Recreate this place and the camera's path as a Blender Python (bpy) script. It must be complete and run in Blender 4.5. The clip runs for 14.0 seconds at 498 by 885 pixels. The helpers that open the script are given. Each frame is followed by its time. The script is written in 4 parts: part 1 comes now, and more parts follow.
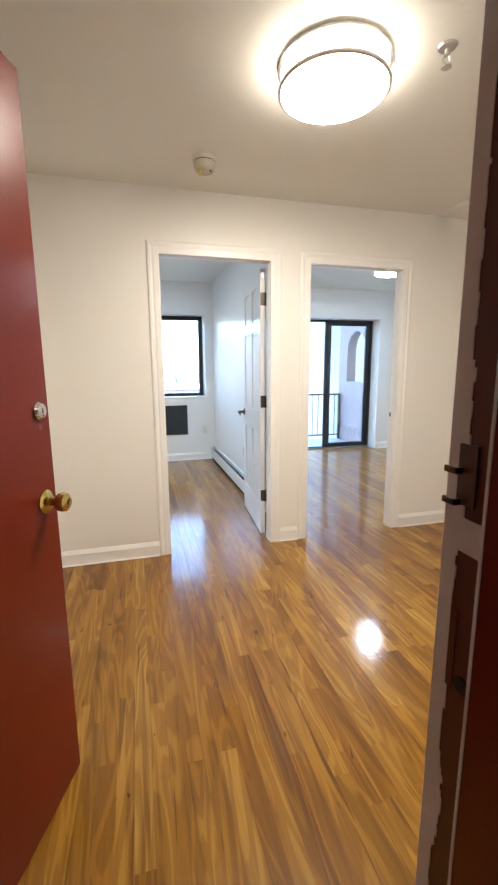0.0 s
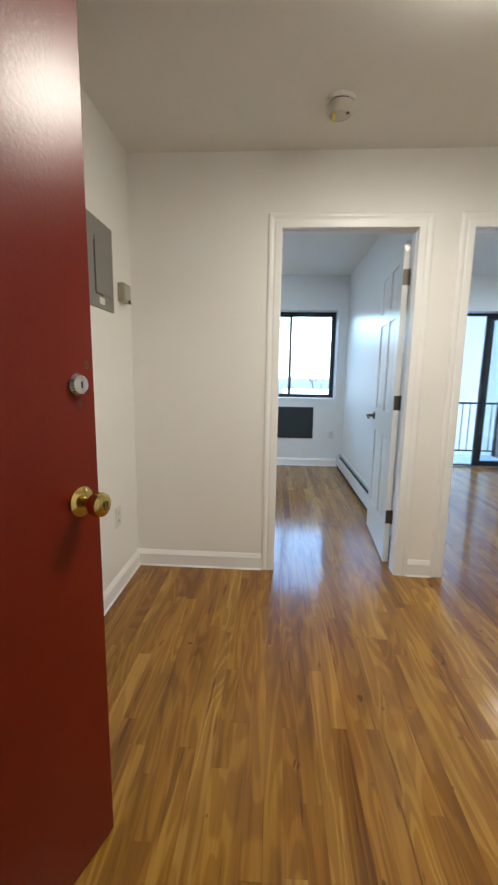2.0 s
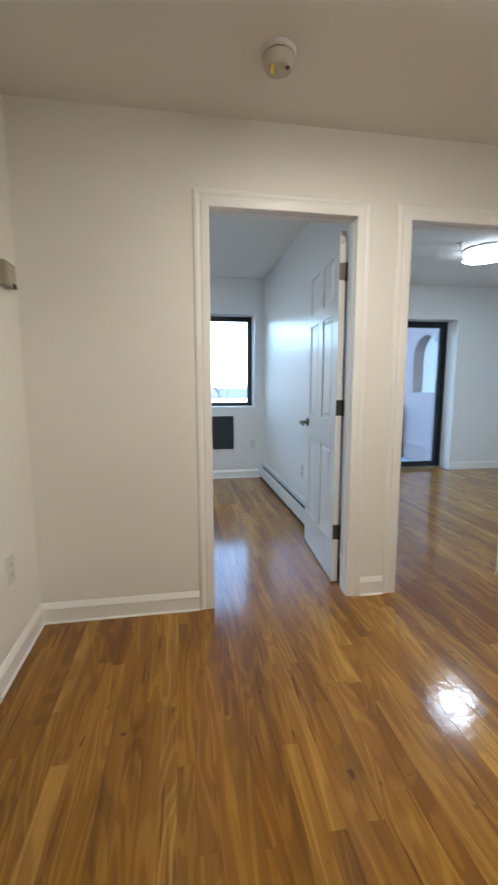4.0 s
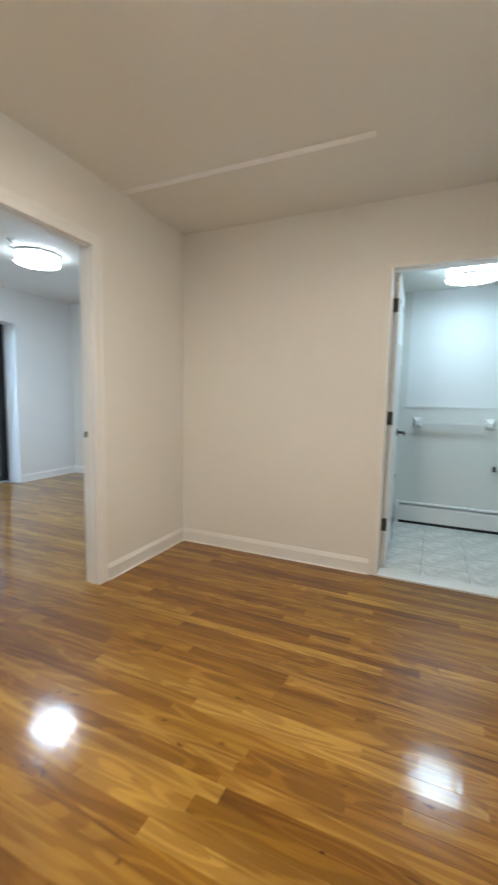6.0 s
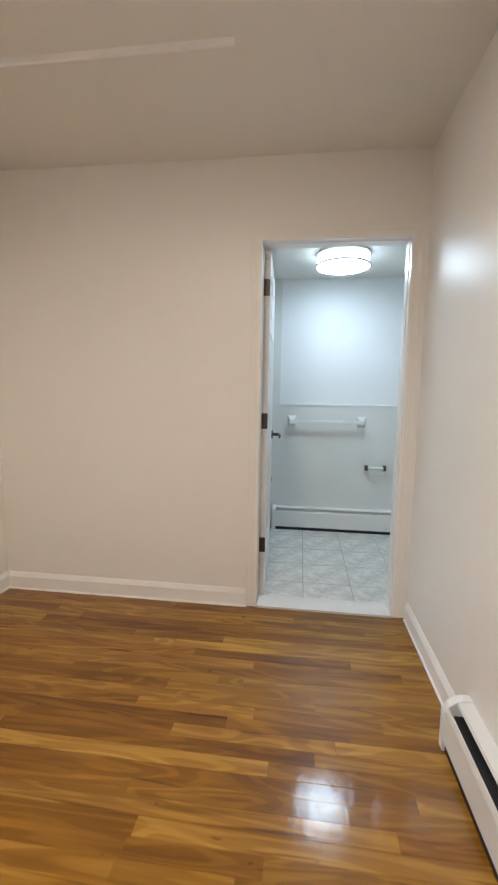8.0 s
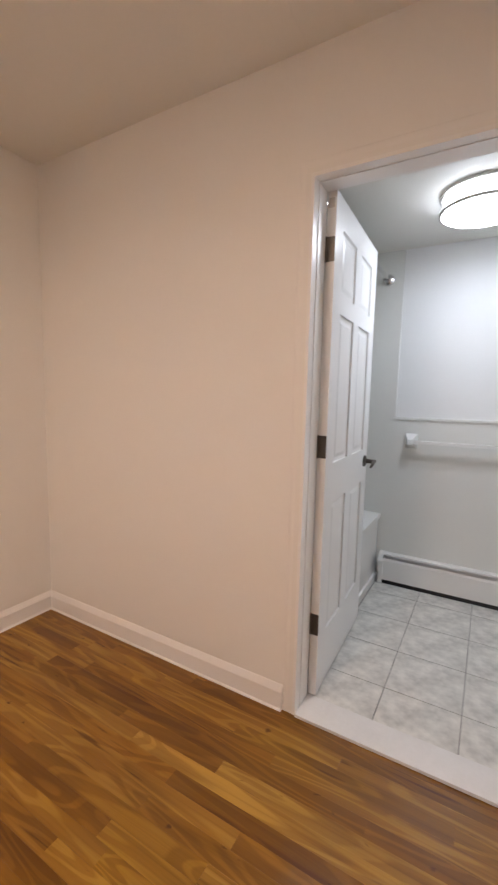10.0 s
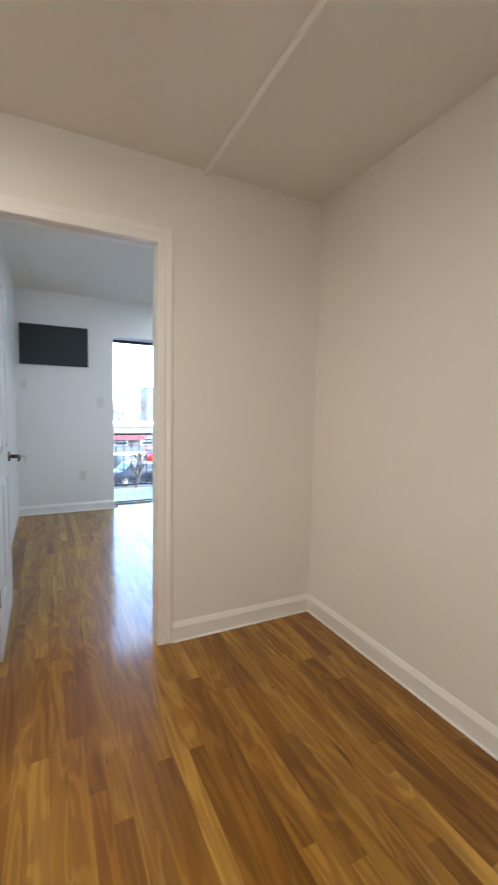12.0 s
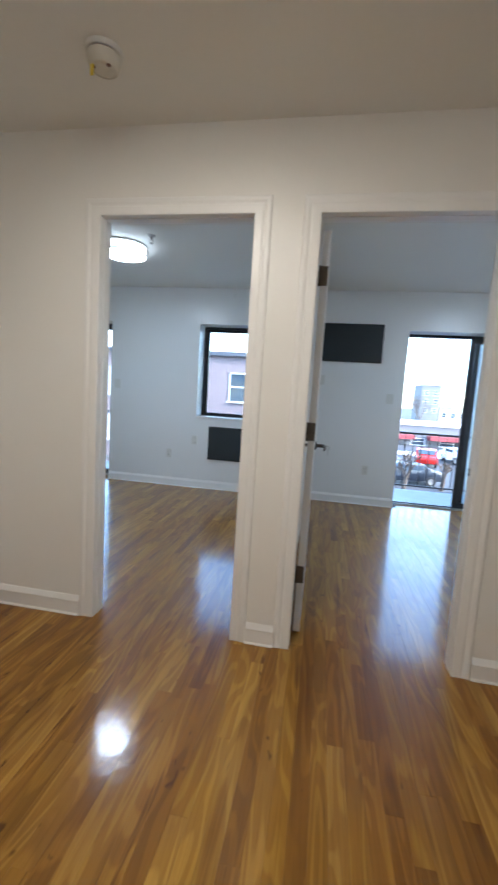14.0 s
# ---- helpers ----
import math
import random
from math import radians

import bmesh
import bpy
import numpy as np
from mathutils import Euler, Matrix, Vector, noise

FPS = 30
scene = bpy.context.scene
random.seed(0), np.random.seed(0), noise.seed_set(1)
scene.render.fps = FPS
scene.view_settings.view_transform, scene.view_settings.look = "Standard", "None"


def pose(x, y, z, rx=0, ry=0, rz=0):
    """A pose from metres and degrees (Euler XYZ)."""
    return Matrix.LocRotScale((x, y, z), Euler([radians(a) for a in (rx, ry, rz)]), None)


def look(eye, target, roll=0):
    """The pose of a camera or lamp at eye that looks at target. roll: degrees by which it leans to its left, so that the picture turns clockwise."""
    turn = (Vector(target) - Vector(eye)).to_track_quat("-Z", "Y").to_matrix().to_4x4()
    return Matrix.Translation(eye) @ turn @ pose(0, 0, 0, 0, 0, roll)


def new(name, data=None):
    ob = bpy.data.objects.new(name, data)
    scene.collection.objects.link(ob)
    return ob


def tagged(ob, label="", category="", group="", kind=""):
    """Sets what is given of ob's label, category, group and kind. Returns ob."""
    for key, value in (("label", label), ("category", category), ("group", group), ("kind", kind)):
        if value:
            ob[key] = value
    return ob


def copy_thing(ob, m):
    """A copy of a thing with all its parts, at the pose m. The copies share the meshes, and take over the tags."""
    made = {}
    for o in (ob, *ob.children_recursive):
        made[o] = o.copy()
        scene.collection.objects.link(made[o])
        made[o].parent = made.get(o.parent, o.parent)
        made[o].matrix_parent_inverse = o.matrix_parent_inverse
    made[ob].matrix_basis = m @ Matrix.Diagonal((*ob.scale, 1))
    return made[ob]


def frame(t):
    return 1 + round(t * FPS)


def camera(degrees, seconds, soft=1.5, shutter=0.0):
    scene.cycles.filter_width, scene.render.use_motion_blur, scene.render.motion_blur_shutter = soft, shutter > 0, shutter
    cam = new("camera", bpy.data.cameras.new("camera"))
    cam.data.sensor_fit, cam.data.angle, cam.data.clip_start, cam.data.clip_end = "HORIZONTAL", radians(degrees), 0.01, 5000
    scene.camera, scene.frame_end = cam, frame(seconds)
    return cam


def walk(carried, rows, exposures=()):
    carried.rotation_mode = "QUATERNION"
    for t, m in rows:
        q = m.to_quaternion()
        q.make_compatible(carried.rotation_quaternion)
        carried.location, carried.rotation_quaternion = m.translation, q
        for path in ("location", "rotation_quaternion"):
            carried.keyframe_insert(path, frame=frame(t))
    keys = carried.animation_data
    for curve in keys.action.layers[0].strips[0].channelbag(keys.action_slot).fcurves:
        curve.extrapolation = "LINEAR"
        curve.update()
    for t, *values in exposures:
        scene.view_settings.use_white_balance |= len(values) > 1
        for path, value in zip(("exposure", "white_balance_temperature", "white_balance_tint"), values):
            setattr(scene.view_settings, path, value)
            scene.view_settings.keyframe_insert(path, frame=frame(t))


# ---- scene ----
cam = camera(62.4, 14.0, soft=2.2, shutter=0.4)
PATH = [
    (0, (0.469, 0.658, 1.31), (0.981, 2.56, 0.962), -0.4),
    (0.5, (0.524, 0.73, 1.294), (0.902, 2.668, 0.976), -0.2),
    (1, (0.578, 0.82, 1.276), (0.804, 2.784, 0.977), 0.2),
    (1.5, (0.614, 0.918, 1.253), (0.686, 2.894, 0.955), 0.8),
    (2, (0.626, 1.033, 1.229), (0.508, 3.003, 0.905), 0.9),
    (2.2, (0.637, 1.081, 1.226), (0.453, 3.046, 0.9), 1.0),
    (4.3, (0.482, 1.465, 1.188), (1.016, 3.376, 0.934), -0.1),
    (4.5, (0.485, 1.503, 1.181), (1.178, 3.366, 0.952), 0.0),
    (5, (0.478, 1.588, 1.176), (1.58, 3.246, 0.976), 1.0),
    (5.5, (0.49, 1.649, 1.21), (2.019, 2.917, 0.98), 1.8),
    (6, (0.579, 1.65, 1.182), (2.392, 2.466, 0.971), 1.2),
    (6.5, (0.673, 1.662, 1.198), (2.609, 2.114, 0.983), 0.8),
    (7, (0.795, 1.724, 1.193), (2.771, 1.95, 0.984), 0.9),
    (7.2, (0.856, 1.746, 1.207), (2.836, 1.93, 0.992), 0.8),
    (9.3, (1.754, 1.479, 1.231), (3.622, 2.157, 1.005), 1.6),
    (9.5, (1.85, 1.418, 1.237), (3.679, 2.197, 1.023), 1.8),
    (10, (1.991, 1.364, 1.264), (3.708, 2.365, 1.04), 1.3),
    (10.5, (2.019, 1.36, 1.256), (3.552, 2.626, 1.042), 1.0),
    (11, (2.002, 1.389, 1.258), (3.349, 2.856, 1.083), 1.3),
    (11.5, (1.979, 1.407, 1.251), (3.114, 3.046, 1.093), 0.8),
    (12, (1.951, 1.451, 1.241), (2.835, 3.238, 1.083), 1.1),
    (12.5, (1.901, 1.506, 1.238), (2.52, 3.401, 1.075), 1.4),
    (13, (1.851, 1.542, 1.234), (2.185, 3.506, 1.055), 2.0),
    (13.5, (1.81, 1.569, 1.231), (1.822, 3.559, 1.032), 2.8),
    (14, (1.768, 1.585, 1.229), (1.432, 3.544, 1.004), 3.6),
]
EXPOSURES = [
    (0.0, 4.58, 5950, 9), (0.6, 4.28, 5800, 7), (1.5, 4.12, 5650, 5), (2.2, 4.05, 5600, 4), (4.5, 3.93, 5750, 6), (5.5, 4.18, 5850, 6), (6.5, 4.38, 5750, 4), (7.2, 4.38, 5850, 8),
    (9.5, 4.12, 6550, 22), (10.5, 4.28, 7000, 30), (11.2, 4.28, 6400, 20), (12.0, 4.22, 5800, 8), (12.5, 4.16, 5700, 7), (13.3, 3.95, 5600, 8), (14.0, 3.7, 5500, 7),
]
walk(cam, [(t, look(eye, target, roll)) for t, eye, target, roll in PATH], EXPOSURES)

# ---- world and light ----
world = bpy.data.worlds.new("sky")
scene.world = world
world.use_nodes = True
wn = world.node_tree.nodes
sky = wn.new("ShaderNodeTexSky")
sky.sky_type = "NISHITA"
sky.sun_disc = False
sky.sun_elevation = radians(32)
sky.sun_rotation = radians(110.6)
wn["Background"].inputs["Strength"].default_value = 0.15
world.node_tree.links.new(sky.outputs["Color"], wn["Background"].inputs["Color"])
sun = new("sun", bpy.data.lights.new("sun", "SUN"))
sun.data.energy, sun.data.angle, sun.data.color = 0.8, radians(3), (1.0, 0.94, 0.86)
sun.matrix_world = look((40, -15, 26.7), (0, 0, 0))
HALL_LAMP, ROOM_LAMP, BATH_LAMP, STAIR_LAMP = 4.7, 3.8, 1.6, 0.5


# ---- materials ----
def principled(name):
    m = bpy.data.materials.new(name)
    m.use_nodes = True
    return m, m.node_tree.nodes, m.node_tree.links, m.node_tree.nodes["Principled BSDF"]


def mat(name, color, rough=0.5, metal=0.0, var=0.05, scale=3.0, fine=60.0, bump=0.0, bscale=80.0, spec=0.5, rvar=0.06):
    """Paint, metal, plaster or plastic with large soft blotches, fine grain, uneven gloss and slight relief."""
    m, n, l, p = principled(name)
    tc = n.new("ShaderNodeTexCoord")
    big, small = n.new("ShaderNodeTexNoise"), n.new("ShaderNodeTexNoise")
    big.inputs["Scale"].default_value, big.inputs["Detail"].default_value = scale, 4
    small.inputs["Scale"].default_value, small.inputs["Detail"].default_value = fine, 3
    for t in (big, small):
        l.new(tc.outputs["Object"], t.inputs["Vector"])
    add = n.new("ShaderNodeMath")
    add.operation = "MULTIPLY_ADD"
    l.new(big.outputs["Fac"], add.inputs[0])
    add.inputs[1].default_value = 0.65
    half = n.new("ShaderNodeMath")
    half.operation = "MULTIPLY"
    half.inputs[1].default_value = 0.35
    l.new(small.outputs["Fac"], half.inputs[0])
    l.new(half.outputs[0], add.inputs[2])
    ramp = n.new("ShaderNodeValToRGB")
    ramp.color_ramp.elements[0].position, ramp.color_ramp.elements[1].position = 0.3, 0.7
    ramp.color_ramp.elements[0].color = (*[c * (1 - var) for c in color], 1)
    ramp.color_ramp.elements[1].color = (*[min(c * (1 + var), 1) for c in color], 1)
    l.new(add.outputs[0], ramp.inputs["Fac"])
    l.new(ramp.outputs["Color"], p.inputs["Base Color"])
    rr = n.new("ShaderNodeMapRange")
    rr.inputs["To Min"].default_value, rr.inputs["To Max"].default_value = max(rough - rvar, 0.02), min(rough + rvar, 1)
    l.new(big.outputs["Fac"], rr.inputs["Value"])
    l.new(rr.outputs[0], p.inputs["Roughness"])
    p.inputs["Metallic"].default_value = metal
    p.inputs["Specular IOR Level"].default_value = spec
    if bump:
        bn = n.new("ShaderNodeTexNoise")
        bn.inputs["Scale"].default_value, bn.inputs["Detail"].default_value = bscale, 4
        l.new(tc.outputs["Object"], bn.inputs["Vector"])
        b = n.new("ShaderNodeBump")
        b.inputs["Strength"].default_value, b.inputs["Distance"].default_value = bump, 0.002
        l.new(bn.outputs["Fac"], b.inputs["Height"])
        l.new(b.outputs["Normal"], p.inputs["Normal"])
    return m


def oak_material():
    """Varnished strip oak: each piece its own tone, streaked grain, cathedral figure, glossy and slightly wavy finish."""
    m, n, l, p = principled("varnished_oak")
    tc, info, geo = n.new("ShaderNodeTexCoord"), n.new("ShaderNodeObjectInfo"), n.new("ShaderNodeNewGeometry")
    rnd = n.new("ShaderNodeMath")
    rnd.operation = "ADD"
    l.new(info.outputs["Random"], rnd.inputs[0])
    l.new(geo.outputs["Random Per Island"], rnd.inputs[1])
    frac = n.new("ShaderNodeMath")
    frac.operation = "FRACT"
    l.new(rnd.outputs[0], frac.inputs[0])
    shift = n.new("ShaderNodeVectorMath")
    shift.operation = "MULTIPLY"
    comb = n.new("ShaderNodeCombineXYZ")
    for s in "XYZ":
        l.new(frac.outputs[0], comb.inputs[s])
    l.new(comb.outputs[0], shift.inputs[0])
    shift.inputs[1].default_value = (37.0, 91.0, 53.0)
    place = n.new("ShaderNodeVectorMath")
    place.operation = "ADD"
    l.new(tc.outputs["Object"], place.inputs[0])
    l.new(shift.outputs[0], place.inputs[1])

    def streak(sx, sy, detail, distortion):
        mp = n.new("ShaderNodeMapping")
        mp.inputs["Scale"].default_value = (sx, sy, 20)
        l.new(place.outputs[0], mp.inputs["Vector"])
        t = n.new("ShaderNodeTexNoise")
        t.inputs["Scale"].default_value, t.inputs["Detail"].default_value, t.inputs["Distortion"].default_value = 1.0, detail, distortion
        l.new(mp.outputs[0], t.inputs["Vector"])
        return t
    fine, broad = streak(150, 4.0, 4, 0.6), streak(26, 1.1, 3, 0.8)
    tone = n.new("ShaderNodeValToRGB")
    e = tone.color_ramp.elements
    e[0].position, e[0].color = 0.0, (0.215, 0.092, 0.007, 1)
    e[1].position, e[1].color = 1.0, (0.422, 0.236, 0.040, 1)
    for pos, c in ((0.05, (0.236, 0.104, 0.008)), (0.14, (0.270, 0.123, 0.011)), (0.34, (0.308, 0.148, 0.016)), (0.52, (0.300, 0.151, 0.013)), (0.72, (0.342, 0.173, 0.020)), (0.90, (0.380, 0.203, 0.030))):
        x = e.new(pos)
        x.color = (*c, 1)
    l.new(frac.outputs[0], tone.inputs["Fac"])

    def shade(source, stops):
        r = n.new("ShaderNodeValToRGB")
        k = r.color_ramp.elements
        k[0].position, k[0].color = stops[0][0], (*stops[0][1], 1)
        k[1].position, k[1].color = stops[-1][0], (*stops[-1][1], 1)
        for pos, c in stops[1:-1]:
            k.new(pos).color = (*c, 1)
        l.new(source, r.inputs["Fac"])
        return r
    figure = shade(broad.outputs["Fac"], ((0.28, (0.60, 0.50, 0.37)), (0.39, (0.87, 0.83, 0.75)), (0.50, (1.0, 1.0, 1.0)), (0.72, (1.10, 1.10, 1.08))))
    grain = shade(fine.outputs["Fac"], ((0.30, (0.86, 0.82, 0.75)), (0.52, (1.02, 1.02, 1.02))))
    arch = streak(10, 1.3, 1, 0.7)
    bands = n.new("ShaderNodeMath")
    bands.operation = "MULTIPLY"
    bands.inputs[1].default_value = 42.0
    l.new(arch.outputs["Fac"], bands.inputs[0])
    wav = n.new("ShaderNodeMath")
    wav.operation = "SINE"
    l.new(bands.outputs[0], wav.inputs[0])
    cathedral = shade(wav.outputs[0], ((0.0, (0.77, 0.70, 0.59)), (0.7, (1.06, 1.06, 1.04))))
    mineral = shade(streak(40, 1.6, 2, 1.0).outputs["Fac"], ((0.655, (1.0, 1.0, 1.0)), (0.72, (0.40, 0.30, 0.22))))
    blotch = shade(streak(5, 1.2, 2, 0.6).outputs["Fac"], ((0.32, (0.72, 0.65, 0.54)), (0.5, (1.0, 1.0, 1.0)), (0.68, (1.14, 1.14, 1.11))))
    knot = shade(streak(30, 13, 1, 0.5).outputs["Fac"], ((0.74, (1.0, 1.0, 1.0)), (0.79, (0.32, 0.24, 0.18))))
    col = tone.outputs["Color"]
    for layer in (figure, grain, cathedral, blotch, mineral, knot):
        mul = n.new("ShaderNodeMix")
        mul.data_type, mul.blend_type = "RGBA", "MULTIPLY"
        mul.inputs["Factor"].default_value = 0.85
        l.new(col, mul.inputs["A"])
        l.new(layer.outputs["Color"], mul.inputs["B"])
        col = mul.outputs["Result"]
    l.new(col, p.inputs["Base Color"])
    wave = n.new("ShaderNodeTexNoise")
    wave.inputs["Scale"].default_value, wave.inputs["Detail"].default_value = 1.0, 2
    ripple = n.new("ShaderNodeMapping")
    ripple.inputs["Scale"].default_value = (20, 32, 20)
    l.new(place.outputs[0], ripple.inputs["Vector"])
    l.new(ripple.outputs[0], wave.inputs["Vector"])
    b1, b2 = n.new("ShaderNodeBump"), n.new("ShaderNodeBump")
    b1.inputs["Strength"].default_value, b1.inputs["Distance"].default_value = 0.22, 0.003
    l.new(wave.outputs["Fac"], b1.inputs["Height"])
    b2.inputs["Strength"].default_value, b2.inputs["Distance"].default_value = 0.03, 0.0005
    l.new(fine.outputs["Fac"], b2.inputs["Height"])
    l.new(b1.outputs["Normal"], b2.inputs["Normal"])
    l.new(b2.outputs["Normal"], p.inputs["Normal"])
    p.inputs["Roughness"].default_value = 0.40
    p.inputs["Specular IOR Level"].default_value = 0.12
    p.inputs["Coat Weight"].default_value = 0.75
    p.inputs["Coat Roughness"].default_value = 0.12
    p.inputs["Coat IOR"].default_value = 1.5
    l.new(b2.outputs["Normal"], p.inputs["Coat Normal"])
    return m


def glass_material():
    m, n, l, p = principled("clear_glass")
    n.remove(p)
    out = n["Material Output"]
    mix, tr, gl, fr = n.new("ShaderNodeMixShader"), n.new("ShaderNodeBsdfTransparent"), n.new("ShaderNodeBsdfGlossy"), n.new("ShaderNodeFresnel")
    tr.inputs["Color"].default_value = (0.93, 0.96, 0.97, 1)
    gl.inputs["Roughness"].default_value = 0.02
    fr.inputs["IOR"].default_value = 1.45
    l.new(fr.outputs[0], mix.inputs[0])
    l.new(tr.outputs[0], mix.inputs[1])
    l.new(gl.outputs[0], mix.inputs[2])
    l.new(mix.outputs[0], out.inputs["Surface"])
    return m


def glow_material(name, color, strength):
    m, n, l, p = principled(name)
    p.inputs["Base Color"].default_value = (0.8, 0.8, 0.8, 1)
    p.inputs["Roughness"].default_value = 0.35
    p.inputs["Emission Color"].default_value = (*color, 1)
    p.inputs["Emission Strength"].default_value = strength
    return m


OAK, GLASS = oak_material(), glass_material()
WALL = mat("wall_paint", (0.88, 0.863, 0.825), 0.42, var=0.012, scale=1.4, bump=0.10, bscale=45, rvar=0.05)
BATH_WALL = mat("bath_wall_paint", (0.82, 0.83, 0.83), 0.45, var=0.012, scale=1.4, bump=0.06, bscale=40)
ROOM_WALL = mat("room_wall_paint", (0.84, 0.84, 0.83), 0.30, var=0.012, scale=1.4, bump=0.08, bscale=40, rvar=0.05)
CEILING = mat("ceiling_paint", (0.84, 0.83, 0.78), 0.6, var=0.015, scale=1.1, bump=0.08, bscale=60)
TRIM = mat("trim_gloss_paint", (0.91, 0.90, 0.88), 0.33, var=0.012, scale=4, bump=0.06, bscale=30)
DOOR_WHITE = mat("white_door_paint", (0.83, 0.83, 0.82), 0.30, var=0.01, scale=4, rvar=0.02)
HEATER = mat("white_enamel_steel", (0.80, 0.80, 0.785), 0.30, var=0.015, scale=5)
# near-black; on uncut holes, slots and gaps it paints the shade inside
BLACK = mat("dark_slot", (0.015, 0.015, 0.016), 0.6, var=0.2)
RED = mat("red_gloss_paint", (0.150, 0.0115, 0.0036), 0.30, var=0.10, scale=2.2, bump=0.22, bscale=120, rvar=0.05, spec=0.35)
BROWN = mat("brown_primer_paint", (0.110, 0.030, 0.015), 0.42, var=0.15, scale=12)
GREY_PAINT = mat("grey_white_paint", (0.78, 0.77, 0.77), 0.35, var=0.06, scale=9)
BRASS = mat("polished_brass", (0.56, 0.42, 0.13), 0.18, 1.0, var=0.08, scale=25)
CHROME = mat("chrome", (0.75, 0.75, 0.76), 0.10, 1.0, var=0.03)
NICKEL = mat("brushed_nickel", (0.52, 0.50, 0.47), 0.30, 1.0, var=0.06, scale=20)
BRONZE = mat("dark_bronze_metal", (0.115, 0.098, 0.082), 0.40, 1.0, var=0.12, scale=30)
BLACK_FRAME = mat("black_aluminium", (0.018, 0.019, 0.023), 0.38, var=0.12, scale=6)
AC_GREY = mat("charcoal_panel", (0.018, 0.026, 0.031), 0.40, var=0.08, scale=4)
PANEL_GREY = mat("grey_enamel_metal", (0.21, 0.205, 0.185), 0.42, var=0.04, scale=5)
PLASTIC = mat("white_plastic", (0.74, 0.73, 0.69), 0.38, var=0.02)
DEVICE = mat("tan_plastic", (0.33, 0.30, 0.23), 0.45, var=0.08, scale=15)
DETECTOR = mat("aged_ivory_plastic", (0.62, 0.59, 0.51), 0.42, var=0.04)
YELLOW = mat("yellow_plastic", (0.70, 0.55, 0.06), 0.4)
TILE = mat("grey_stone_tile", (0.64, 0.635, 0.60), 0.30, var=0.34, scale=9, fine=30, bump=0.05)
GROUT = mat("grey_grout", (0.25, 0.25, 0.24), 0.8, var=0.1)
WALL_TILE = mat("glazed_wall_tile", (0.76, 0.77, 0.74), 0.16, var=0.015, scale=3)
ENAMEL = mat("tub_enamel", (0.82, 0.82, 0.80), 0.14, var=0.01)
MARBLE = mat("white_marble", (0.78, 0.78, 0.77), 0.22, var=0.05, scale=8)
SUBFLOOR = mat("dark_joint", (0.05, 0.028, 0.012), 0.8, var=0.15)
BRICK = mat("pink_painted_brick", (0.30, 0.215, 0.215), 0.75, var=0.14, scale=9, bump=0.4, bscale=120)
MORTAR = mat("pale_mortar", (0.25, 0.20, 0.20), 0.9, var=0.1, bump=0.3)
CONCRETE = mat("balcony_concrete", (0.42, 0.44, 0.45), 0.75, var=0.12, scale=5, bump=0.3)
RAIL = mat("black_rail_paint", (0.015, 0.015, 0.017), 0.4, var=0.2)
STUCCO = mat("pale_pink_stucco", (0.24, 0.18, 0.175), 0.85, var=0.07, scale=1.5, bump=0.4, bscale=30)
SIDING = mat("pale_siding", (0.58, 0.58, 0.56), 0.6, var=0.05)
ASPHALT = mat("asphalt", (0.055, 0.056, 0.058), 0.9, var=0.25, scale=0.4, fine=20)
SNOW = mat("old_snow", (0.80, 0.82, 0.85), 0.8, var=0.08, scale=2, bump=0.5, bscale=8)
ROOFING = mat("roof_felt", (0.10, 0.10, 0.11), 0.9, var=0.15)
TOWER = mat("tower_brick", (0.15, 0.15, 0.155), 0.85, var=0.12, scale=0.5)
WINDOW_DARK = mat("distant_window_glass", (0.05, 0.07, 0.09), 0.12, var=0.1)
BARK = mat("bare_bark", (0.10, 0.075, 0.055), 0.9, var=0.25, scale=10)
CAR_DARK = mat("dark_car_paint", (0.02, 0.025, 0.035), 0.2, var=0.1)
CAR_RED = mat("red_car_paint", (0.45, 0.02, 0.015), 0.22, var=0.06)
CAR_WHITE = mat("white_car_paint", (0.72, 0.73, 0.74), 0.22, var=0.04)
RUBBER = mat("tyre_rubber", (0.02, 0.02, 0.02), 0.85)
FACADE_RED = mat("red_awning", (0.27, 0.045, 0.05), 0.7, var=0.1)
GLOW_HALL = glow_material("hall_diffuser", (1.0, 0.84, 0.65), HALL_LAMP)
GLOW_ROOM = glow_material("room_diffuser", (0.84, 0.93, 1.0), ROOM_LAMP)
SIDE_HALL = glow_material("hall_diffuser_side", (1.0, 0.84, 0.65), HALL_LAMP * 0.15)
SIDE_ROOM = glow_material("room_diffuser_side", (0.90, 0.96, 1.0), ROOM_LAMP * 0.12)
SIDE_BATH = glow_material("bath_diffuser_side", (0.74, 0.92, 1.0), BATH_LAMP * 0.2)
GLOW_STAIR = glow_material("corridor_diffuser", (1.0, 0.90, 0.76), STAIR_LAMP)
SIDE_STAIR = glow_material("corridor_diffuser_side", (1.0, 0.90, 0.76), STAIR_LAMP * 0.1)
GLOW_BATH = glow_material("bath_diffuser", (0.74, 0.92, 1.0), BATH_LAMP)


# ---- mesh helpers ----
def box(bm, x0, x1, y0, y1, z0, z1):
    v = [bm.verts.new((x, y, z)) for z in (z0, z1) for y in (y0, y1) for x in (x0, x1)]
    faces = [bm.faces.new([v[i] for i in f]) for f in ((0, 2, 3, 1), (4, 5, 7, 6), (0, 1, 5, 4), (2, 6, 7, 3), (0, 4, 6, 2), (1, 3, 7, 5))]
    return v, faces


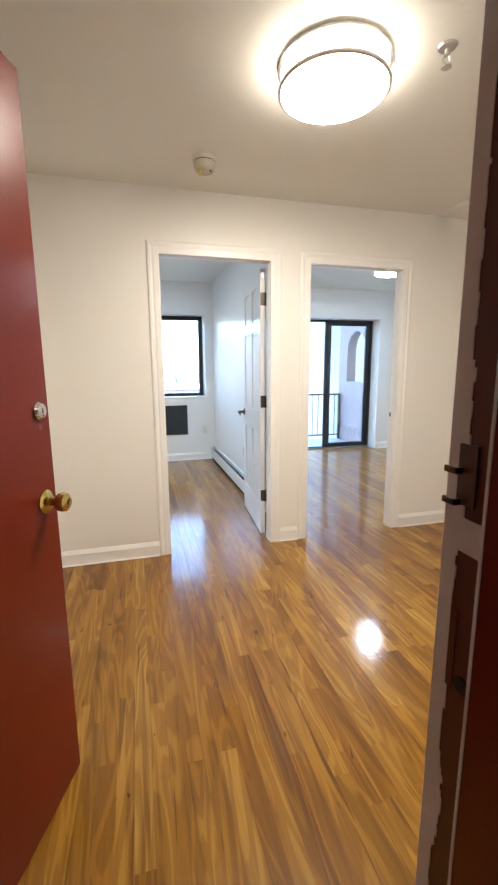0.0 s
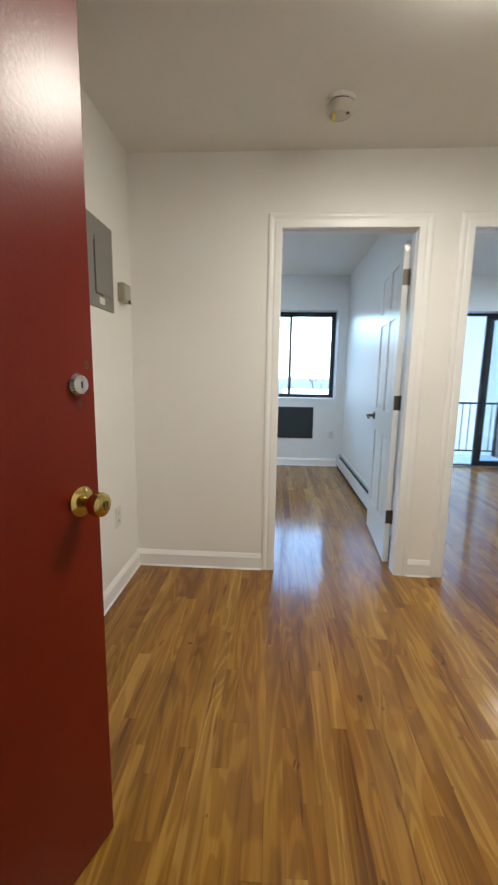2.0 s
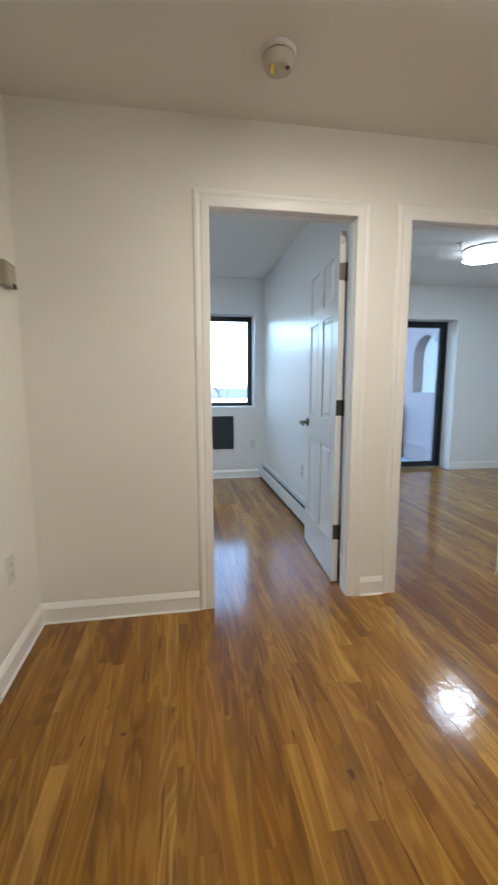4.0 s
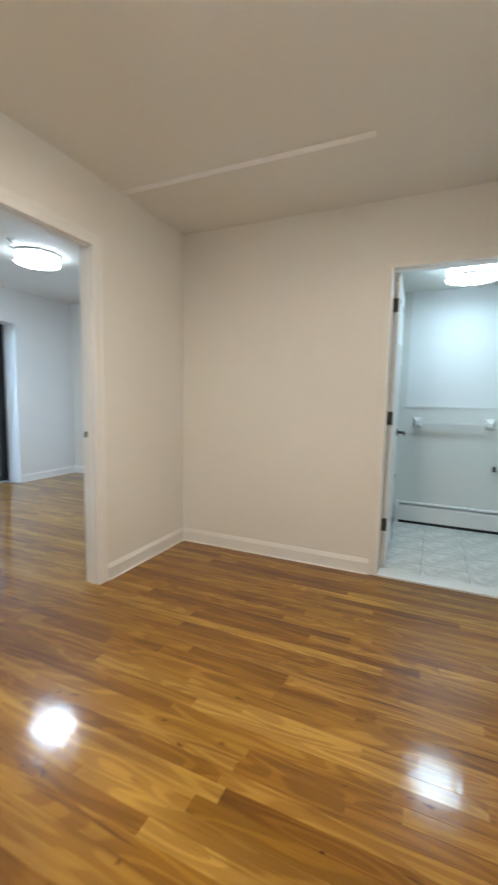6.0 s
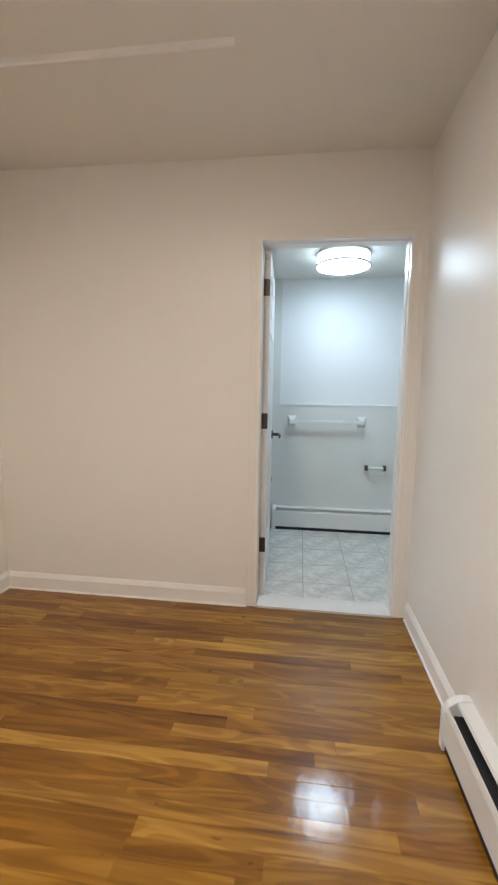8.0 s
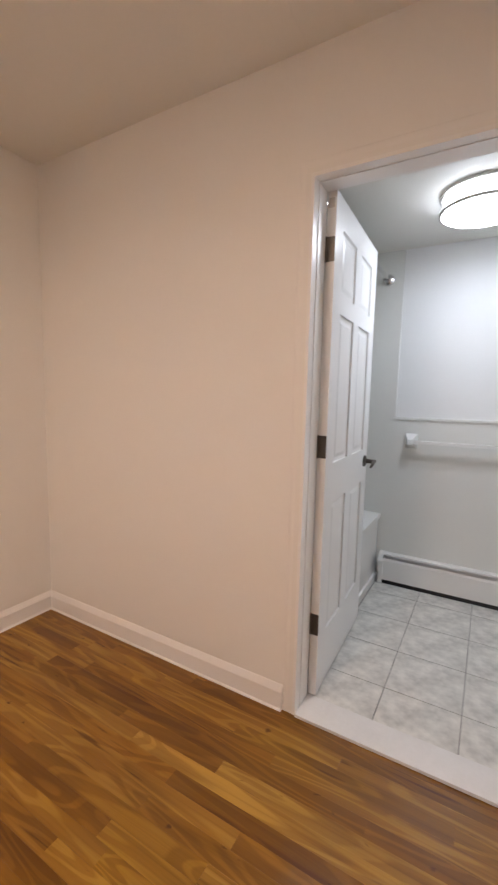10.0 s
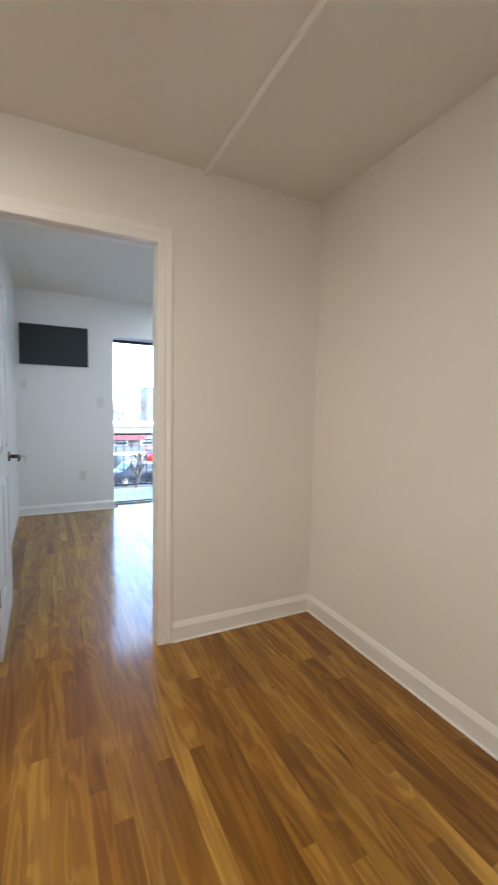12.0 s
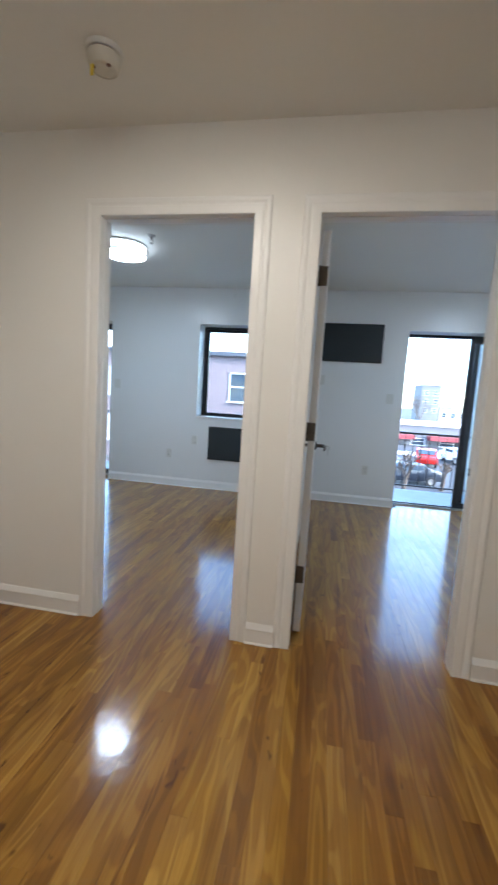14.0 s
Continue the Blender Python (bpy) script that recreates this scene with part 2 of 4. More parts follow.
def rounded(bm, amount, segments=2):
    edges = [e for e in bm.edges if len(e.link_faces) == 2 and e.calc_face_angle(0) > 0.6]
    bmesh.ops.bevel(bm, geom=edges, offset=amount, segments=segments, profile=0.5, affect="EDGES", clamp_overlap=True)


def boxes(*dims, bevel=0.0):
    bm = bmesh.new()
    for d in dims:
        box(bm, *d)
    if bevel:
        rounded(bm, bevel)
    return bm


def lathe(bm, profile, segments=32, m=None):
    """Turns a profile of (radius, height) round z; m places it."""
    m = m or Matrix()
    rings = []
    for r, z in profile:
        if r < 1e-6:
            rings.append([bm.verts.new(m @ Vector((0, 0, z)))])
        else:
            rings.append([bm.verts.new(m @ Vector((r * math.cos(a), r * math.sin(a), z))) for a in (math.tau * k / segments for k in range(segments))])
    for a, b in zip(rings, rings[1:]):
        for k in range(segments):
            q = [a[k % len(a)], a[(k + 1) % len(a)], b[(k + 1) % len(b)], b[k % len(b)]]
            q = list(dict.fromkeys(q))
            if len(q) > 2:
                bm.faces.new(q)
    return bm


def lathed(profile, segments=32, m=None):
    return lathe(bmesh.new(), profile, segments, m)


def tube(bm, a, b, r0, r1=None, segments=10):
    a, b = Vector(a), Vector(b)
    r1 = r0 if r1 is None else r1
    length = (b - a).length
    m = Matrix.Translation(a) @ (b - a).to_track_quat("Z", "Y").to_matrix().to_4x4()
    return lathe(bm, [(0, 0), (r0, 0), (r1, length), (0, length)], segments, m)


def ring(bm, radius, wide, high, z, segments=48):
    return lathe(bm, [(radius - wide, z), (radius, z + high * 0.15), (radius, z + high * 0.85), (radius - wide, z + high), (radius - wide, z)], segments)


def extrude(bm, outline, along, a, b):
    """A closed outline of (u, v), drawn out along one axis from a to b; u is the outward axis, v is z."""
    def put(u, v, w):
        return (w, u, v) if along == "x" else (u, w, v)
    ends = [[bm.verts.new(put(u, v, w)) for u, v in outline] for w in (a, b)]
    n = len(outline)
    for k in range(n):
        bm.faces.new((ends[0][k], ends[0][(k + 1) % n], ends[1][(k + 1) % n], ends[1][k]))
    bm.faces.new(ends[0])
    bm.faces.new(ends[1][::-1])
    bmesh.ops.recalc_face_normals(bm, faces=bm.faces)
    return bm


def mesh_of(name, bm, material, smooth=False):
    bmesh.ops.recalc_face_normals(bm, faces=bm.faces)
    me = bpy.data.meshes.new(name)
    bm.to_mesh(me)
    bm.free()
    me.materials.append(material)
    if smooth:
        me.polygons.foreach_set("use_smooth", [True] * len(me.polygons))
        me.set_sharp_from_angle(angle=radians(35))
    return me


def part(name, bm, material, parent, label="", smooth=False, m=None):
    ob = new(name, mesh_of(name, bm, material, smooth))
    ob.parent = parent
    if m is not None:
        ob.matrix_basis = m
    return tagged(ob, label)


def thing(name, m, label, category, group="", kind=""):
    ob = new(name)
    ob.empty_display_size = 0.1
    ob.matrix_basis = m
    return tagged(ob, label, category, group, kind)


def solid(name, bm, material, label, category, kind="structure", smooth=False):
    return tagged(new(name, mesh_of(name, bm, material, smooth)), label, category, "", kind)


# ---- the shell ----
NY0, NY1 = 3.51, 3.605          # wall between the hall and the two rooms
FY0, FY1 = 6.668, 6.97         # outer wall
EX0, EX1 = 3.405, 3.525        # wall to the bathroom
SY0, SY1 = 0.96, 1.11          # wall to the outer corridor
WX = -0.233                    # hall's west wall face
PX0, PX1 = 1.565, 1.66         # partition between the rooms
D1 = (0.646, 1.401, 2.046)
D2 = (1.698, 2.454, 2.045)
DB = (1.190, 1.948, 2.024)
ENTRY = (-0.10, 0.872, 2.07)
TOP = 2.62
SLIDE = (2.69, 4.275, 2.085)
SLIDE2 = (-2.55, -1.005, 2.085)
WIN = (0.187, 1.44, 0.915, 2.085)

solid("wall_north", boxes((-2.87, D1[0], NY0, NY1, 0, TOP), (D1[1], D2[0], NY0, NY1, 0, TOP), (D2[1], 5.32, NY0, NY1, 0, TOP),
      (D1[0], D1[1], NY0, NY1, D1[2], TOP), (D2[0], D2[1], NY0, NY1, D2[2], TOP)), WALL, "off-white painted wall with two doorways", "wall")
solid("wall_outer", boxes((-2.87, SLIDE2[0], FY0, FY1, -0.1, TOP), (SLIDE2[0], SLIDE2[1], FY0, FY1, SLIDE2[2], TOP), (SLIDE2[1], WIN[0], FY0, FY1, -0.1, TOP),
      (WIN[0], WIN[1], FY0, FY1, -0.1, WIN[2]), (WIN[0], WIN[1], FY0, FY1, WIN[3], TOP), (WIN[1], SLIDE[0], FY0, FY1, -0.1, TOP),
      (SLIDE[0], SLIDE[1], FY0, FY1, SLIDE[2], TOP), (SLIDE[1], 5.32, FY0, FY1, -0.1, TOP)), ROOM_WALL, "white painted outer wall with deep window reveals", "wall")
solid("wall_partition", boxes((PX0, PX1, NY1, FY0, 0, TOP)), ROOM_WALL, "white glossy partition wall between two rooms", "wall")
solid("wall_bedroom_west", boxes((-2.87, -2.75, NY1, FY0, 0, TOP)), ROOM_WALL, "white painted wall", "wall")
solid("wall_living_east", boxes((5.2, 5.32, NY1, FY0, 0, TOP)), ROOM_WALL, "white painted wall", "wall")
solid("wall_east", boxes((EX0, EX1, SY1, DB[0], 0, TOP), (EX0, EX1, DB[1], NY0, 0, TOP), (EX0, EX1, DB[0], DB[1], DB[2], TOP)), WALL, "off-white painted wall with the bathroom doorway", "wall")
solid("wall_south", boxes((-2.5, ENTRY[0] - 0.05, SY0, SY1, 0, TOP), (ENTRY[1] + 0.05, EX1, SY0, SY1, 0, TOP), (ENTRY[0] - 0.05, ENTRY[1] + 0.05, SY0, SY1, ENTRY[2] + 0.05, TOP)),
      WALL, "off-white semi-gloss painted wall with the entrance", "wall")
solid("wall_west", boxes((WX - 0.12, WX, 2.80, NY0, 0, TOP)), WALL, "off-white painted wall end with a breaker panel", "wall")
solid("wall_kitchen", boxes((-2.5, WX - 0.12, 2.80, 2.92, 0, TOP), (-2.62, -2.5, SY0, 2.92, 0, TOP)), WALL, "off-white painted wall of the side passage", "wall")
solid("ceiling_hall", boxes((-2.5, EX0, SY1, NY0, 2.44, 2.56)), CEILING, "matt off-white hall ceiling", "ceiling")
patch = boxes((2.70, EX0, 1.985, NY0, 2.4390, 2.441))
solid("ceiling_patch", patch, CEILING, "slightly lower ceiling board with a raised seam", "ceiling")
# extra depth and white gloss exaggerate the lamplight this joint catches
solid("trim_ceiling_seam", extrude(bmesh.new(), [(2.690, 2.4405), (2.692, 2.420), (2.696, 2.415), (2.702, 2.416), (2.712, 2.4345), (2.712, 2.4405)], "y", 1.985, NY0), TRIM, "raised joint in the hall ceiling, painted whiter for its lit edge", "trim")
solid("ceiling_rooms", boxes((-2.75, PX0, NY1, FY0, 2.52, 2.60), (PX1, 5.2, NY1, FY0, 2.52, 2.60)), CEILING, "matt white ceiling of the rooms", "ceiling")
solid("roof_slab", boxes((-9.0, 12.0, -8.0, FY1, TOP, 2.9)), CONCRETE, "concrete slab over the flat", "slab")
# out of view; added so the building's shadow falls on balcony and yard
solid("upper_shade_block", boxes((-9.0, 12.0, -8.0, FY1, 2.9, 8.5)), STUCCO, "unseen plain block above the flat, added to shade the yard", "building")
solid("lower_storeys", boxes((-9.0, 12.0, -8.0, FY1, -4.0, -0.12)), STUCCO, "plain storey below the flat", "building")

# bathroom shell
BX, BY0, BY1, BZ = 4.89, 0.35, 2.75, 2.225
solid("wall_bath_far", boxes((BX, BX + 0.12, BY0, BY1, 0, TOP)), BATH_WALL, "white painted bathroom wall above tiles", "wall")
solid("wall_bath_sides", boxes((EX1, BX + 0.12, BY0 - 0.12, BY0, 0, TOP), (EX1, BX + 0.12, BY1, BY1 + 0.12, 0, TOP), (EX0, EX1, BY0 - 0.12, SY0, 0, TOP)), ROOM_WALL, "white bathroom side walls", "wall")
solid("ceiling_bath", boxes((EX1, BX, BY0, BY1, BZ, BZ + 0.1)), CEILING, "white lowered bathroom ceiling", "ceiling")
wains = ((BX - 0.010, BX, BY0, 1.912, 0, 1.13), (BX - 0.010, BX, 1.912, BY1, 0, BZ), (EX1, BX - 0.010, BY1 - 0.010, BY1, 0, BZ), (EX1, BX - 0.010, BY0, BY0 + 0.010, 0, 1.14))
for d in wains:
    solid("wall_tiling", boxes(d), WALL_TILE, "glazed off-white wall tiling to chest height", "tiling")
solid("tile_cap", boxes((BX - 0.016, BX, BY0 + 0.010, 1.917, 1.13, 1.146), bevel=0.004), WALL_TILE, "rounded white tile edge strip", "trim")

# outer corridor
solid("corridor_floor", boxes((-1.6, 2.2, -1.0, SY0, -0.1, 0.0)), mat("corridor_vinyl", (0.28, 0.24, 0.20), 0.4, var=0.1), "brown vinyl corridor floor", "floor")
solid("corridor_walls", boxes((-1.6, 2.2, -1.12, -1.0, 0, TOP), (-1.72, -1.6, -1.12, SY0, 0, TOP), (2.2, 2.32, -1.12, SY0, 0, TOP)), mat("corridor_paint", (0.62, 0.58, 0.50), 0.5), "cream corridor walls", "wall")
solid("corridor_ceiling", boxes((-1.6, 2.2, -1.0, SY0, 2.44, 2.56)), CEILING, "white corridor ceiling", "ceiling")

# sub-floors under the boards
solid("floor_base", boxes((-2.5, EX0, SY0, NY0, -0.12, -0.012), (-2.75, 5.2, NY0, FY0, -0.12, -0.012), (SLIDE[0], SLIDE[1], FY0, 6.84, -0.12, -0.012), (SLIDE2[0], SLIDE2[1], FY0, 6.84, -0.12, -0.012)),
      SUBFLOOR, "dark joints under the oak boards", "floor")


# ---- trim ----
def casing(name, axis, face, out, a, b, top, wide=0.078, deep=0.011, paint=TRIM):
    """Moulded casing mitred round a doorway on the wall face; out is the side it stands off to."""
    profile = [(0.0, 0.0), (0.0, 0.6), (0.05, 0.72), (0.45, 0.78), (0.52, 0.62), (0.60, 0.66), (0.72, 0.96), (0.86, 1.0), (0.95, 0.8), (1.0, 0.25), (1.0, 0.0)]
    bm = bmesh.new()
    lines = []
    for s, d in profile:
        s, w = s * wide, face + out * d * deep
        lines.append([bm.verts.new((u, w, z) if axis == "x" else (w, u, z)) for u, z in ((a - s, 0), (a - s, top + s), (b + s, top + s), (b + s, 0))])
    for p, q in zip(lines, lines[1:]):
        for k in range(3):
            bm.faces.new((p[k], p[k + 1], q[k + 1], q[k]))
    return solid(name, bm, paint, "white gloss-painted moulded door casing", "trim")


def jamb(name, axis, a, b, w0, w1, top, stop):
    """Lining inside a doorway from w0 to w1 through the wall, with a stop strip."""
    bm = bmesh.new()
    t = 0.013
    for u0, u1, z0, z1 in ((a, a + t, 0, top), (b - t, b, 0, top), (a + t, b - t, top - t, top)):
        box(bm, *((u0, u1, w0, w1, z0, z1) if axis == "x" else (w0, w1, u0, u1, z0, z1)))
    s0, s1, e = stop, stop + 0.030, t + 0.003
    for u0, u1, z0, z1 in ((a + t, a + e, 0, top - t), (b - e, b - t, 0, top - t), (a + e, b - e, top - e, top - t)):
        box(bm, *((u0, u1, s0, s1, z0, z1) if axis == "x" else (s0, s1, u0, u1, z0, z1)))
    return solid(name, bm, TRIM, "white painted door jamb lining with stop", "trim")


casing("trim_bedroom_door", "x", NY0, -1, D1[0], D1[1], D1[2])
casing("trim_living_door", "x", NY0, -1, D2[0], D2[1], D2[2])
casing("trim_bath_door", "y", EX0, -1, DB[0], DB[1], DB[2], wide=0.055, deep=0.003, paint=WALL)
jamb("trim_bedroom_jamb", "x", D1[0] - 0.012, D1[1] + 0.012, NY0 - 0.004, NY1 + 0.004, D1[2] + 0.012, NY0 + 0.035)
jamb("trim_living_jamb", "x", D2[0] - 0.012, D2[1] + 0.012, NY0 - 0.004, NY1 + 0.004, D2[2] + 0.012, NY0 + 0.035)
jamb("trim_bath_jamb", "y", DB[0] - 0.012, DB[1] + 0.012, EX0 - 0.004, EX1 + 0.004, DB[2] + 0.012, EX0 + 0.04)


def baseboard(name, axis, face, out, spans, high=0.106):
    bm = bmesh.new()
    prof = [(0, 0), (0.019, 0), (0.018, 0.005), (0.012, 0.009), (0.012, high - 0.034), (0.014, high - 0.031), (0.013, high - 0.026), (0.004, high - 0.004), (0.002, high), (0, high)]
    for a, b in spans:
        extrude(bm, [(face + out * u, v) for u, v in prof], axis, a, b)
    return solid(name, bm, TRIM, "white gloss-painted baseboard", "baseboard")


baseboard("baseboard_north", "x", NY0, -1, ((WX, D1[0] - 0.078), (D1[1] + 0.078, D2[0] - 0.078), (D2[1] + 0.078, EX0)))
baseboard("baseboard_east", "y", EX0, -1, ((DB[1] + 0.055, NY0 - 0.013),))
baseboard("baseboard_south", "x", SY1, 1, ((2.56, EX0 - 0.02),))
baseboard("baseboard_west", "y", WX, 1, ((2.80, NY0 - 0.013),))
baseboard("baseboard_passage", "x", 2.80, -1, ((-2.5, WX + 0.013),))
baseboard("baseboard_outer", "x", FY0, -1, ((SLIDE2[1], PX0 - 0.07), (PX1, SLIDE[0]), (SLIDE[1], 5.2)))
baseboard("baseboard_living_east", "y", 5.2, -1, ((NY1, FY0 - 0.013),))
baseboard("baseboard_living_north", "x", NY1, 1, ((D2[1] + 0.02, 5.187),))


# ---- doors ----
def lever(parent, x, z, side, direction, material=BRONZE):
    """Lever handle on a door face: side is -1 or +1 along the leaf's y, direction the way the lever points."""
    y = 0.0175 * side
    m = Matrix.Translation((x, y, z)) @ pose(0, 0, 0, -90 * side, 0, 0)
    h = part("handle", lathed([(0, 0), (0.030, 0), (0.031, 0.004), (0.026, 0.010), (0.012, 0.012), (0.011, 0.058), (0.0, 0.060)], 20, m), material, parent, "dark metal lever handle", True)
    bm = bmesh.new()
    tube(bm, (x - direction * 0.008, y + side * 0.055, z), (x + direction * 0.05, y + side * 0.060, z + 0.003), 0.0105, 0.009)
    tube(bm, (x + direction * 0.048, y + side * 0.060, z + 0.003), (x + direction * 0.09, y + side * 0.064, z - 0.003), 0.009, 0.0075)
    tube(bm, (x + direction * 0.088, y + side * 0.064, z - 0.002), (x + direction * 0.112, y + side * 0.060, z - 0.014), 0.0075, 0.006)
    part("lever", bm, material, h, "", True)


def hinge(parent, z, x=0.0, y=0.0175, material=BRONZE):
    y0, y1 = (y - 0.034, y) if y > 0 else (y, y + 0.034)
    bm = boxes((x - 0.002, x + 0.0005, y0, y1, z - 0.045, z + 0.045))
    k = y + (0.004 if y > 0 else -0.004)
    tube(bm, (x - 0.002, k, z - 0.047), (x - 0.002, k, z + 0.047), 0.0065)
    part("hinge", bm, material, parent, "dark metal butt hinge", True)


def panel_door(name, m, width, label, lever_sides=(-1, 1), height=2.03):
    """Six-panel leaf; its hinge edge is at x = 0, y is across the leaf, z from the floor."""
    d = thing(name, m, label, "door", kind="structure")
    t, c = 0.0175, 0.009
    s, mid = 0.105, 0.095
    cols = ((s, (width - mid) / 2), ((width + mid) / 2, width - s))
    rows = ((0.255, 0.825), (0.995, 1.60), (1.68, 1.92))
    z0 = 0.012
    slabs = [(0, s, -t, t, z0, height), (width - s, width, -t, t, z0, height)]
    edges = [z0] + [z for r in rows for z in r] + [height]
    for a, b in zip(edges[0::2], edges[1::2]):
        slabs.append((s, width - s, -t, t, a, b))
    for a, b in rows:
        slabs.append((cols[0][1], cols[1][0], -t, t, a, b))
    part("leaf", boxes(*slabs), DOOR_WHITE, d)
    for x0, x1 in cols:
        for a, b in rows:
            bm = boxes((x0, x1, -c, c, a, b))
            for side in (-1, 1):
                i, j = 0.010, 0.034
                lo = [bm.verts.new(p) for p in ((x0 + i, side * (c - 0.002), a + i), (x1 - i, side * (c - 0.002), a + i), (x1 - i, side * (c - 0.002), b - i), (x0 + i, side * (c - 0.002), b - i))]
                hi = [bm.verts.new(p) for p in ((x0 + j, side * (t - 0.003), a + j), (x1 - j, side * (t - 0.003), a + j), (x1 - j, side * (t - 0.003), b - j), (x0 + j, side * (t - 0.003), b - j))]
                bm.faces.new(hi), bm.faces.new(lo)
                for k in range(4):
                    bm.faces.new((lo[k], lo[(k + 1) % 4], hi[(k + 1) % 4], hi[k]))
            part("panel", bm, DOOR_WHITE, d)
    for side in lever_sides:
        lever(d, width - 0.06, 0.93, side, -1)
    return d


bed_door = panel_door("door_1", pose(1.390, 3.668, 0, 0, 0, 86.0), 0.725, "white six-panel bedroom door standing open", (1, -1))
living_door = panel_door("door_2", pose(1.7265, 3.655, 0, 0, 0, 90.2), 0.735, "white six-panel living room door standing open", (-1, 1))
bath_door = panel_door("door_3", pose(3.535, 1.9285, 0, 0, 0, 2.0), 0.735, "white six-panel bathroom door standing open", (-1, 1))
keys = bmesh.new()
tube(keys, (0.675, -0.078, 0.93), (0.675, -0.104, 0.93), 0.004, segments=8)
lathe(keys, [(0.010, -0.001), (0.013, -0.001), (0.013, 0.001), (0.010, 0.001), (0.010, -0.001)], 16, Matrix.Translation((0.675, -0.104, 0.921)) @ pose(0, 0, 0, 90, 0, 60))
box(keys, 0.668, 0.682, -0.1055, -0.1025, 0.890, 0.911)
box(keys, 0.672, 0.678, -0.1050, -0.1030, 0.868, 0.890)
part("key", keys, NICKEL, living_door, "keys hanging from the lock")
for d, side in ((bed_door, -1), (living_door, 1), (bath_door, 1)):
    for z in (0.325, 1.07, 1.82):
        hinge(d, z, 0.0, 0.0175 * side if side > 0 else -0.0175)
for d in (bed_door, bath_door):
    part("top_catch", boxes((-0.003, 0.0005, -0.011, 0.011, 1.968, 2.002), bevel=0.001), NICKEL, d, "small metal catch near the top edge")
for name, x, y0, y1 in (("strike_plate", 2.4535, 3.575, 3.598),):
    solid(name, boxes((x - 0.003, x, y0, y1, 0.928, 0.962), bevel=0.001), BRONZE, "dark metal strike plate in a white jamb", "strike plate", kind="")

# entrance door, red outside, and its frame
ENTRY_OPEN = 70.0
entry = thing("door_4", pose(-0.09, 1.092, 0, 0, 0, ENTRY_OPEN), "heavy red gloss-painted entrance door standing open", "door", kind="structure")
part("leaf", boxes((0.003, 0.905, 0.0, 0.043, 0.010, 2.055), bevel=0.003), RED, entry)


def facing_out(x, z):
    return Matrix.Translation((x, 0, z)) @ pose(0, 0, 0, 90, 0, 0)


part("rosette", lathed([(0, 0), (0.033, 0), (0.034, 0.004), (0.026, 0.010), (0.014, 0.013), (0.0, 0.013)], 28, facing_out(0.852, 0.945)), BRASS, entry, "polished brass rosette", True)
knob = part("door_knob", lathed([(0.012, 0.010), (0.011, 0.026), (0.016, 0.032), (0.025, 0.040), (0.0275, 0.052), (0.026, 0.062), (0.018, 0.068), (0.010, 0.0685), (0.009, 0.066), (0.0, 0.066)], 28, facing_out(0.852, 0.945)), BRASS, entry, "polished brass round knob", True)
part("keyhole", boxes((0.8505, 0.8535, -0.0675, -0.0655, 0.939, 0.951)), BLACK, knob)
lock = part("deadbolt", lathed([(0, 0), (0.0245, 0), (0.025, 0.004), (0.020, 0.012), (0.013, 0.0135), (0.0, 0.0135)], 24, facing_out(0.858, 1.203)), CHROME, entry, "round silver deadbolt cylinder", True)
part("keyhole", boxes((0.8565, 0.8595, -0.0145, -0.0125, 1.196, 1.210)), BLACK, lock)
part("peephole", lathed([(0, 0), (0.013, 0), (0.012, 0.006), (0.006, 0.007), (0.005, 0.003), (0, 0.003)], 20, facing_out(0.47, 1.50)), NICKEL, entry, "small metal peephole", True)
for x, z in ((0.885, 1.245), (0.862, 1.160)):
    part("old_screw_hole", lathed([(0, 0), (0.009, 0), (0.008, 0.0012), (0.004, 0.0012), (0.003, 0.0004), (0, 0.0004)], 14, facing_out(x, z)), BROWN, entry, "filled screw hole", True)
for z in (0.25, 1.05, 1.85):
    hinge(entry, z, 0.003, 0.046, NICKEL)

fr = thing("door_frame", pose(0, 0, 0), "dark red steel door frame with worn paint", "door frame", kind="structure")
x0, x1, zt = ENTRY
part("stop", boxes((x0 - 0.05, x0 + 0.008, SY0 - 0.012, 1.037, 0, zt), (x1 - 0.010, x1 + 0.05, SY0 - 0.012, 1.037, 0, zt), (x0 - 0.05, x1 + 0.05, SY0 - 0.012, 1.037, zt, zt + 0.05)), RED, fr, "red painted stop")
part("rabbet", boxes((x1, x1 + 0.05, 1.037, 1.087, 0, zt), (x0 - 0.05, x0, 1.037, 1.070, 0, zt)), BROWN, fr, "bare brown painted rabbet")
edge = boxes((x0 - 0.05, x0, 1.070, SY1 + 0.003, 0, zt), (x1, x1 + 0.05, 1.087, SY1 + 0.003, 0, zt), (x0 - 0.05, x1 + 0.05, 1.037, SY1 + 0.003, zt, zt + 0.05))
part("edge", edge, GREY_PAINT, fr, "unevenly painted white frame edge")
smear = bmesh.new()
rng = random.Random(4)
z, reach = 0.05, 0.006
while z < 2.03:
    h = rng.uniform(0.006, 0.022)
    reach = min(max(reach + rng.uniform(-0.004, 0.004), 0.0005), 0.013)
    box(smear, x1 - 0.0012, x1 + 0.001, 1.087 - reach, 1.0875, z, z + h)
    z += h
box(smear, x1 - 0.0015, x1 + 0.001, 1.038, 1.0875, 1.072, 1.118)
part("paint_smear", smear, GREY_PAINT, fr, "patches of white paint over brown")
keep = boxes((x1 - 0.003, x1 + 0.001, 1.062, 1.092, 1.135, 1.215), bevel=0.001)
part("keeper_plate", keep, BRONZE, fr, "dark metal lock keeper", True)
